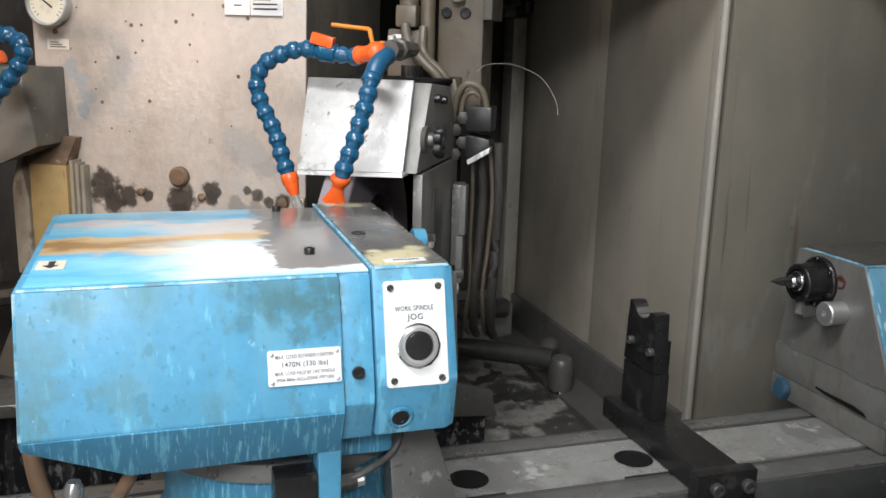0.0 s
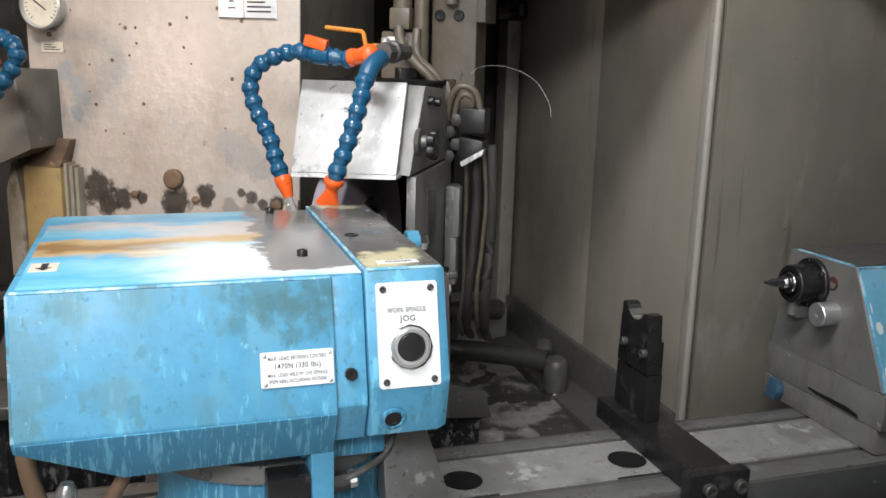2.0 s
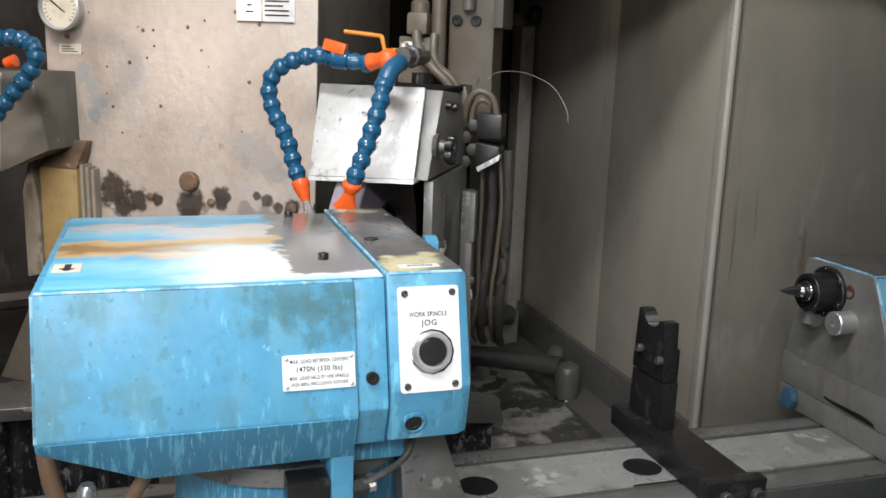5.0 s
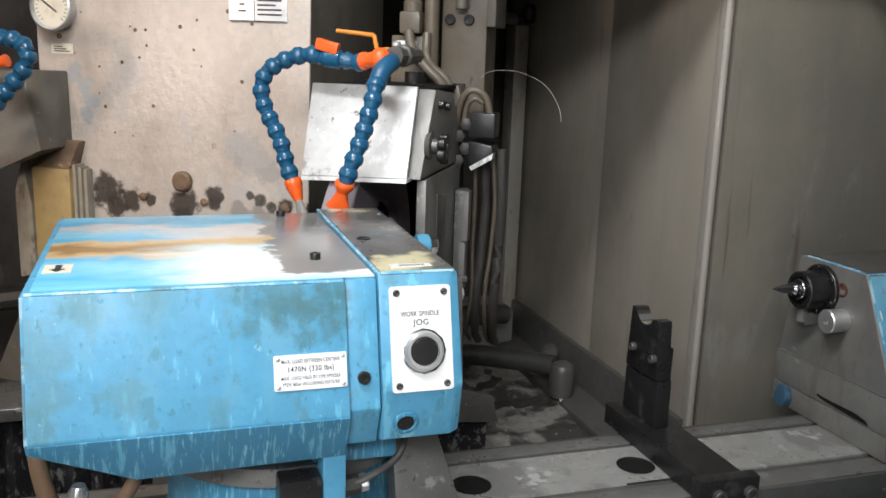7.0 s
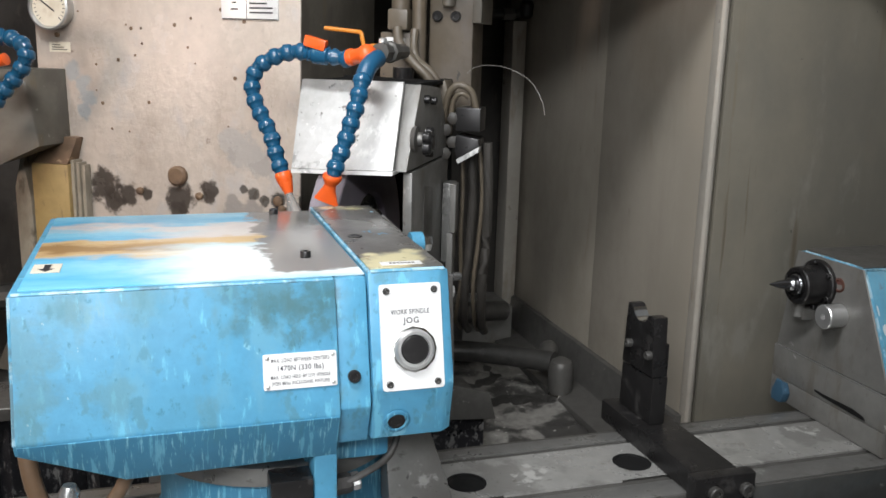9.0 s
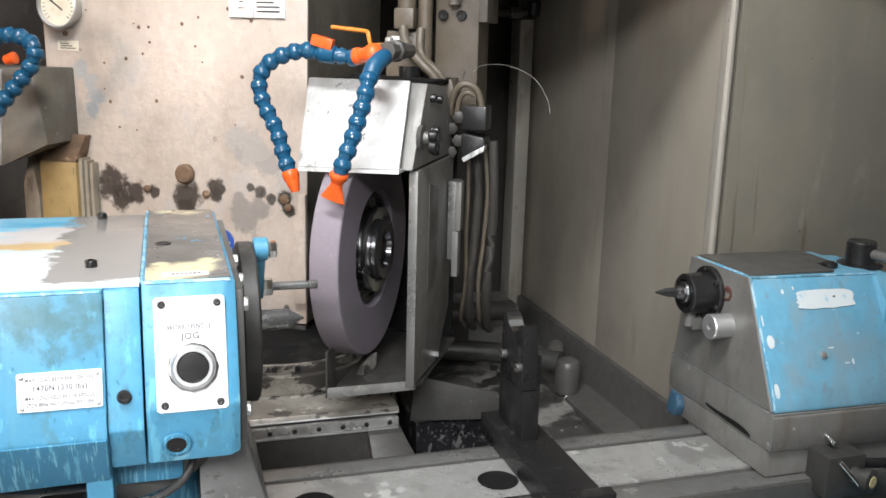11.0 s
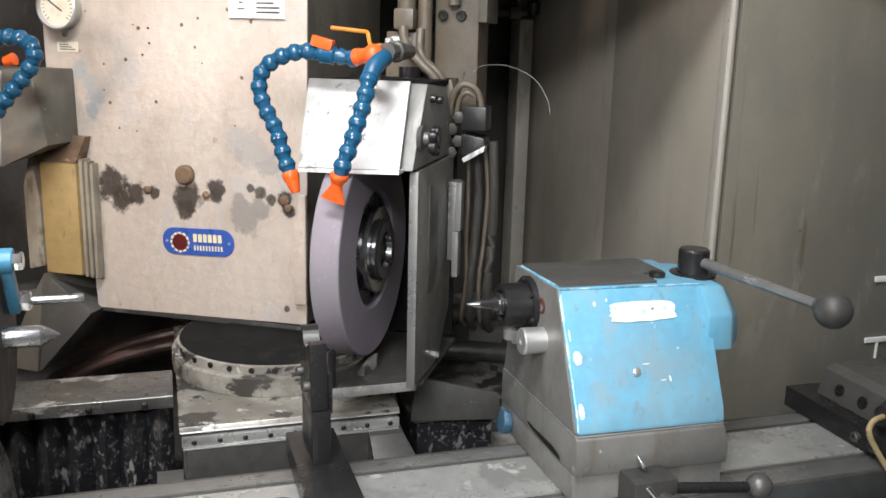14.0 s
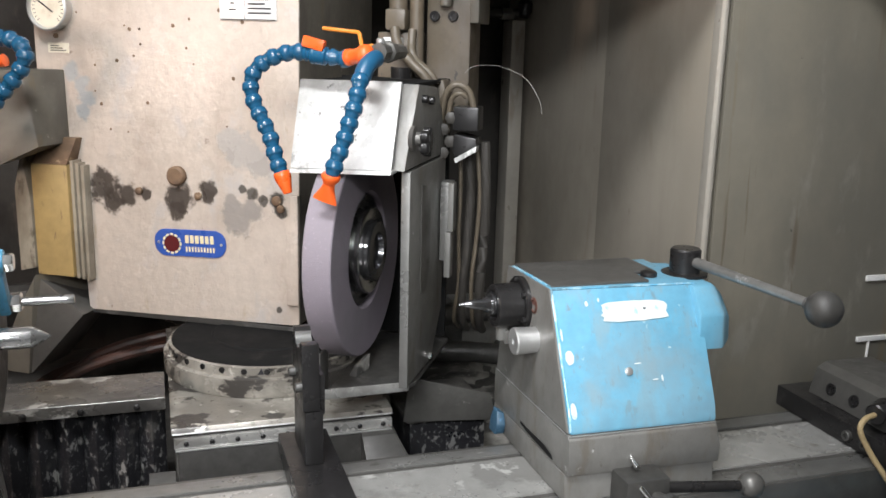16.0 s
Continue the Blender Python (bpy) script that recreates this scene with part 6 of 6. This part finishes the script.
def coolant_hoses():
    mesh = bead_mesh()
    h = thing("coolant_hose", (-0.45, 1.38, 1.47), "dark blue jointed coolant hose with orange valve and two nozzles", "coolant hose", ANGLE)
    HEAD_THINGS.append(h)
    # elbow and right branch
    bm = B()
    tube(bm, [(-0.418, 1.356, 1.500), (-0.420, 1.342, 1.497), (-0.425, 1.325, 1.485), (-0.428, 1.316, 1.470)], 0.0142, 16)
    part("elbow", bm, "hose_blue", h)
    placed = links(h, [(-0.428, 1.312, 1.474), (-0.428, 1.306, 1.462), (-0.430, 1.294, 1.435), (-0.437, 1.286, 1.405), (-0.443, 1.280, 1.380), (-0.448, 1.274, 1.360), (-0.456, 1.268, 1.338), (-0.460, 1.264, 1.318), (-0.463, 1.261, 1.302)], mesh)
    e = placed[-1]
    bm = B()
    m = Matrix.Translation(e + Vector((0, 0, 0.003))) @ Matrix.Rotation(radians(17), 4, "Y") @ Matrix.Rotation(radians(6), 4, "X")
    lathe(bm, m.translation, m.to_3x3() @ Vector((0, 0, -1)), [(0, 0.0138), (0.003, 0.0152), (0.007, 0.0150), (0.014, 0.0108), (0.018, 0.0088)], 20)
    def fan(w, t, z):
        return [m @ Vector((w * math.cos(2 * math.pi * i / 16), t * math.sin(2 * math.pi * i / 16), z)) for i in range(16)]
    loft(bm, [fan(0.0092, 0.0092, -0.017), fan(0.011, 0.0085, -0.025), fan(0.0165, 0.0062, -0.037), fan(0.0200, 0.005, -0.044), fan(0.0203, 0.0048, -0.047)])
    part("fan_nozzle", bm, "orange", h, "orange flared nozzle")
    # orange union, left loop with valve
    bm = B()
    lathe(bm, (-0.424, 1.346, 1.507), (-1, 0.30, -0.16), [(-0.004, 0.006), (-0.001, 0.012), (0.004, 0.0155), (0.010, 0.0170), (0.017, 0.0155), (0.022, 0.0125), (0.036, 0.0118), (0.038, 0.0138), (0.045, 0.0138), (0.048, 0.011)], 22)
    part("union", bm, "orange", h, "orange union")
    links(h, [(-0.470, 1.378, 1.497), (-0.490, 1.38, 1.498), (-0.512, 1.38, 1.500)], mesh)
    bm = B()
    lathe(bm, (-0.490, 1.38, 1.498), (-1, 0, 0.13), [(0, 0.0112), (0.008, 0.0142), (0.012, 0.0146), (0.014, 0.0115), (0.018, 0.0118), (0.021, 0.0158), (0.045, 0.0162), (0.048, 0.0122), (0.052, 0.0120), (0.054, 0.0140), (0.062, 0.0115)], 20)
    part("valve_body", bm, "hose_blue", h)
    bm = B()
    mm = Matrix.Translation((-0.529, 1.372, 1.521)) @ Matrix.Rotation(radians(-14), 4, "Y").inverted()
    box(bm, -0.019, 0.019, -0.008, 0.008, -0.009, 0.009, 0.003, mm)
    lathe(bm, (-0.528, 1.38, 1.503), (0, 0, 1), [(0, 0.009), (0.012, 0.009)], 14)
    part("valve_handle", bm, "orange", h, "orange valve handle")
    placed = links(h, [(-0.550, 1.380, 1.507), (-0.562, 1.380, 1.509), (-0.600, 1.378, 1.499), (-0.633, 1.374, 1.480), (-0.644, 1.370, 1.453), (-0.635, 1.366, 1.421), (-0.620, 1.362, 1.396), (-0.604, 1.358, 1.370), (-0.595, 1.354, 1.342), (-0.586, 1.350, 1.319), (-0.576, 1.347, 1.302)], mesh)
    e, way = placed[-1], Vector((0.38, -0.12, -1)).normalized()
    bm = B()
    lathe(bm, e - way * 0.003, way, [(0, 0.0135), (0.004, 0.0145), (0.012, 0.0135), (0.034, 0.0078), (0.037, 0.0072), (0.037, 0.005), (0.02, 0.0045)], 22)
    part("round_nozzle", bm, "orange", h, "orange tapered nozzle")

    h2 = thing("rear_coolant_hose", (-1.14, 1.44, 1.45), "dark blue jointed coolant hose beside the wheelhead", "coolant hose", ANGLE)
    HEAD_THINGS.append(h2)
    links(h2, [(-1.26, 1.44, 1.50), (-1.215, 1.435, 1.512), (-1.175, 1.43, 1.516), (-1.135, 1.425, 1.512), (-1.110, 1.42, 1.490), (-1.122, 1.415, 1.46), (-1.145, 1.41, 1.433), (-1.170, 1.405, 1.405), (-1.196, 1.40, 1.374), (-1.215, 1.40, 1.345)], mesh, size=1.12)
    bm = B()
    lathe(bm, (-1.19, 1.435, 1.470), (1, 0, 0.3), [(0, 0.010), (0.02, 0.012), (0.022, 0.008), (0.022, 0)], 12)
    part("red_cap", bm, "orange", h2)

    v = thing("coolant_valve", (-0.40, 1.45, 1.50), "brass-grey ball valve with orange lever feeding the coolant hose", "valve", ANGLE)
    HEAD_THINGS.append(v)
    bm = B()
    lathe(bm, (-0.420, 1.374, 1.510), (0.03, 1, 0), [(0, 0.015), (0.014, 0.0155), (0.016, 0.012), (0.035, 0.014), (0.038, 0.018), (0.060, 0.018), (0.063, 0.013), (0.12, 0.013)], 8)
    part("valve_body", bm, "iron_dark", v, "oily grey valve body")
    bm = B()
    lathe(bm, (-0.424, 1.40, 1.520), (0, 0, 1), [(0, 0.007), (0.010, 0.007), (0.012, 0.005), (0.012, 0)], 12)
    part("stem", bm, "aluminium", v)
    bm = B()
    tube(bm, [(-0.424, 1.40, 1.518), (-0.442, 1.405, 1.519), (-0.458, 1.41, 1.518), (-0.463, 1.412, 1.530), (-0.467, 1.415, 1.5395), (-0.480, 1.418, 1.5415), (-0.532, 1.42, 1.546)], 0.0036, 8)
    part("lever", bm, "handle_orange", v, "worn orange lever")


def coolant_jet():
    """The last gush from the tapered nozzle; it drops into the basin when the coolant is shut off."""
    j = thing("coolant_jet", (-0.566, 1.338, 1.265), "milky coolant jet running from the orange nozzle", "coolant", ANGLE)
    bm = B()
    lathe(bm, (-0.5655, 1.339, 1.277), (0.36, -0.10, -1), [(0, 0.005), (0.006, 0.0062), (0.018, 0.0085), (0.030, 0.0115), (0.036, 0.0125)], 14)
    part("stream", bm, "coolant", j)
    return j


def rear_gear():
    """Machinery behind and above the guard, riding on the wheelhead."""
    r = thing("hydraulic_block", (-0.40, 1.72, 1.45), "grimy grey block with conduit, connector and pale cover plate", "hydraulic block", ANGLE)
    HEAD_THINGS.append(r)
    bm = B()
    box(bm, -0.425, -0.338, 1.70, 1.80, 1.395, 1.80, 0.004)
    part("cover_plate", bm, "grime", r, "pale grimy cover plate")
    for u in (-0.408, -0.372):
        bm = B()
        socket_head(bm, (u, 1.70, 1.577), (0, -1, 0), 0.010, 0.008)
        part("cap_screw", bm, "black", r)
    bm = B()
    box(bm, -0.338, -0.320, 1.69, 1.80, 1.565, 1.80, 0.003)
    part("cover_flange", bm, "body_side", r)
    bm = B()
    rod(bm, (-0.384, 1.685, 1.595), (-0.384, 1.685, 1.80), 0.012, 16)
    part("pipe_stub", bm, "body_side", r)
    bm = B()
    box(bm, -0.512, -0.438, 1.66, 1.75, 1.40, 1.545, 0.005)
    part("junction_body", bm, "grime", r)
    bm = B()
    box(bm, -0.497, -0.460, 1.645, 1.66, 1.512, 1.535, 0.002)
    part("tag", bm, "plate", r, "small white tag")
    bm = B()
    box(bm, -0.492, -0.452, 1.64, 1.69, 1.548, 1.588, 0.006)
    lathe(bm, (-0.472, 1.665, 1.585), (0, 0, 1), [(0, 0.018), (0.02, 0.018), (0.024, 0.014), (0.24, 0.013)], 14)
    part("connector", bm, "cable", r, "greasy beige connector")
    bm = B()
    rod(bm, (-0.437, 1.67, 1.42), (-0.437, 1.67, 1.80), 0.014, 14)
    part("riser_pipe", bm, "grime", r)
    bm = B()
    tube(bm, [(-0.472, 1.64, 1.552), (-0.462, 1.63, 1.52), (-0.432, 1.625, 1.487), (-0.405, 1.625, 1.462), (-0.393, 1.63, 1.43), (-0.405, 1.64, 1.39)], 0.0095, 12)
    part("conduit", bm, "cable", r, "greasy bent conduit")
    bm = B()
    tube(bm, [(-0.44, 1.65, 1.55), (-0.435, 1.64, 1.50), (-0.40, 1.635, 1.47), (-0.385, 1.64, 1.44)], 0.008, 10)
    part("conduit", bm, "cable", r)
    bm = B()
    lathe(bm, (-0.452, 1.62, 1.43), (0, 0, 1), [(0, 0.026), (0.02, 0.027), (0.03, 0.02), (0.05, 0.02)], 16)
    part("dark_gland", bm, "black", r)
    bm = B()
    prism(bm, [(-0.41, 1.45), (-0.372, 1.46), (-0.365, 1.435), (-0.378, 1.36), (-0.40, 1.345), (-0.415, 1.38)], "y", 1.625, 1.68, 0.005)
    part("gland_box", bm, "cable", r)
    bm = B()
    tube(bm, [(-0.372, 1.615, 1.38), (-0.362, 1.605, 1.43), (-0.342, 1.60, 1.452), (-0.318, 1.605, 1.442), (-0.308, 1.61, 1.41)], 0.0062, 10)
    tube(bm, [(-0.36, 1.62, 1.36), (-0.352, 1.61, 1.42), (-0.336, 1.605, 1.437), (-0.322, 1.61, 1.43)], 0.005, 10)
    part("cable_loop", bm, "cable", r)
    for i in range(4):
        bm = B()
        u = -0.365 + 0.014 * (i % 2)
        lathe(bm, (u, 1.61, 1.325 + 0.022 * i), (0.2, -1, 0), [(0, 0.012), (0.012, 0.012), (0.014, 0.008), (0.014, 0)], 6)
        part("gland_nut", bm, "near_black", r)

    s = thing("limit_switch", (-0.32, 1.6, 1.32), "black limit switch boxes with a pale flap", "switch", ANGLE)
    HEAD_THINGS.append(s)
    bm = B()
    box(bm, -0.344, -0.297, 1.598, 1.65, 1.368, 1.412, 0.003)
    part("upper_box", bm, "black", s)
    bm = B()
    prism(bm, [(-0.342, 1.362), (-0.300, 1.355), (-0.296, 1.338), (-0.336, 1.312), (-0.344, 1.33)], "y", 1.595, 1.65, 0.003)
    part("lower_box", bm, "black", s)
    bm = B()
    loft(bm, [[(-0.336, 1.575, 1.318), (-0.332, 1.575, 1.310), (-0.296, 1.58, 1.332), (-0.294, 1.58, 1.343)], [(-0.336, 1.60, 1.318), (-0.332, 1.60, 1.310), (-0.296, 1.605, 1.332), (-0.294, 1.605, 1.343)]], 0.001)
    part("pale_flap", bm, "guard", s)
    random.seed(8)
    for i in range(4):
        c = thing("control_cable", (-0.31 + 0.012 * i, 1.66, 0.95), "grey-beige cable hanging behind the wheel guard", "cable", ANGLE, "hanging cables")
        HEAD_THINGS.append(c)
        bm = B()
        u = -0.338 + 0.016 * i
        a, b, c3 = random.uniform(-0.004, 0.004), random.uniform(-0.005, 0.003), random.uniform(-0.015, 0.0)
        tube(bm, [(u, 1.64, 1.345), (u + 0.004 + a, 1.645, 1.25), (u + 0.5 * a, 1.652 + 0.004 * i, 1.16), (u - 0.004 + b, 1.665, 1.06), (u - 0.006 + c3, 1.71, 0.97), (u - 0.015 + c3, 1.80, 0.92)], (0.0040, 0.0085, 0.0042, 0.0095)[i], 10)
        part("sheath", bm, ("cable", "near_black", "cable", "near_black")[i], c)
    wire = thing("thin_wire", (-0.30, 1.66, 1.40), "thin grey wire arching out from the switch gear", "wire", ANGLE)
    HEAD_THINGS.append(wire)
    bm = B()
    tube(bm, [(-0.338, 1.66, 1.472), (-0.325, 1.66, 1.483), (-0.30, 1.65, 1.488), (-0.258, 1.62, 1.486), (-0.208, 1.58, 1.467), (-0.180, 1.56, 1.432), (-0.174, 1.555, 1.408)], 0.0005, 6)
    part("strand", bm, "clear_wire", wire)
    # swivel base turning with the wheelhead
    b = thing("swivel_base", (-0.716, 1.595, 0.877), "chipped cream swivel base ring with angle marks", "swivel base", ANGLE)
    HEAD_THINGS.append(b)
    bm = B()
    lathe(bm, (-0.716, 1.595, 0.8775), (0, 0, 1), [(0, 0.211), (0.004, 0.213), (0.036, 0.213), (0.038, 0.209), (0.038, 0.204), (0.056, 0.203), (0.058, 0.199), (0.058, 0)], 72)
    part("ring", bm, "slide", b)
    # black disc paints the shade below the wheelhead panel
    bm = B()
    lathe(bm, (-0.716, 1.595, 0.935), (0, 0, 1), [(0, 0.1975), (0.0018, 0.197), (0.0025, 0.195), (0.0025, 0.12), (0.006, 0.115), (0.006, 0)], 64)
    part("pivot", bm, "void", b, "pivot plate blackened to stand for shade")
    for i in range(7):
        bm = B()
        a = radians(232 + 12 * i)
        n = Vector((math.cos(a), math.sin(a), 0))
        lathe(bm, Vector((-0.716, 1.595, 0.927)) + n * 0.2028, n, [(0, 0.0055), (0.003, 0.0055), (0.003, 0)], 10)
        part("set_screw", bm, "black", b)
    bm = B()
    a = radians(289)
    n = Vector((math.cos(a), math.sin(a), 0))
    t = Vector((-n.y, n.x, 0))
    o = Vector((-0.716, 1.595, 0.922)) + n * 0.2035
    loft(bm, [[o - t * 0.006, o + t * 0.006, o + Vector((0, 0, 0.012))], [o - t * 0.006 + n * 0.001, o + t * 0.006 + n * 0.001, o + Vector((0, 0, 0.012)) + n * 0.001]])
    part("pointer_mark", bm, "ink", b)


structure()
overhead_pipe()
basin()
base_slide()
feed_hoses()
table()
headstock()
steady_rest()
tailstock()
table_fittings()
wheelhead()
dresser_post()
wheel_guard()
WHEEL = grinding_wheel()
coolant_hoses()
JET = coolant_jet()
rear_gear()


# ---- movement ----
def table_shift(t):
    """The table runs to the left at a steady speed, then stops."""
    if t <= 9.32:
        return 0.0
    if t >= 13.28:
        return -0.5595
    if t < 9.48:
        return -0.146 * (t - 9.32) ** 2 / 0.32
    if t > 13.14:
        return -0.5595 + 0.146 * (13.28 - t) ** 2 / 0.28
    return -0.3096 - 0.146 * (t - 11.5)


HEAD_SHIFT = [(0.0, 0.0), (3.0, 0.0), (6.3, 0.0), (7.2, 0.0), (7.5, 0.004), (8.0, 0.024), (8.5, 0.037), (9.0, 0.051), (9.4, 0.0605), (9.7, 0.064), (10.2, 0.064), (12.0, 0.064), (16.0, 0.064)]


def head_shift(t):
    for (a, p), (b, q) in zip(HEAD_SHIFT, HEAD_SHIFT[1:]):
        if t <= b:
            return p + (q - p) * (t - a) / (b - a)
    return HEAD_SHIFT[-1][1]


def head_pose(t):
    s = head_shift(t)
    return Matrix.Translation((0.015 * s, s, 0)) @ pose(0, 0, 0, 0, 0, ANGLE)


def motions():
    times = [0.0, 5.0, 9.2, 9.32] + [9.4 + 0.1 * i for i in range(40)] + [13.4, 13.6, 14.5, 16.0]
    for ob in TABLE_THINGS:
        home = HOME[ob.name]
        walk(ob, [(t, Matrix.Translation(home + Vector((table_shift(t), 0, 0)))) for t in times])
    for ob in HEAD_THINGS:
        home = HOME[ob.name]
        walk(ob, [(t, head_pose(t) @ Matrix.Translation(home)) for t, _ in HEAD_SHIFT])
    home = HOME[JET.name]
    fall = [(0.0, 0.0), (5.0, 0.0), (7.2, 0.0), (8.0, 0.0), (9.0, 0.0), (9.5, 0.0), (9.6, -0.05), (9.7, -0.2), (9.85, -0.61), (10.0, -0.64), (12.0, -0.64), (16.0, -0.64)]
    walk(JET, [(t, Matrix.Translation((0, 0, dz)) @ head_pose(t) @ Matrix.Translation(home)) for t, dz in fall])
    spin = [0.25 * i for i in range(65)]
    home = HOME["wheel_centre"]
    walk(WHEEL, [(t, head_pose(t) @ Matrix.Translation(home) @ pose(0, 0, 0, 80.0 * i, 0, 0)) for i, t in enumerate(spin)])


motions()
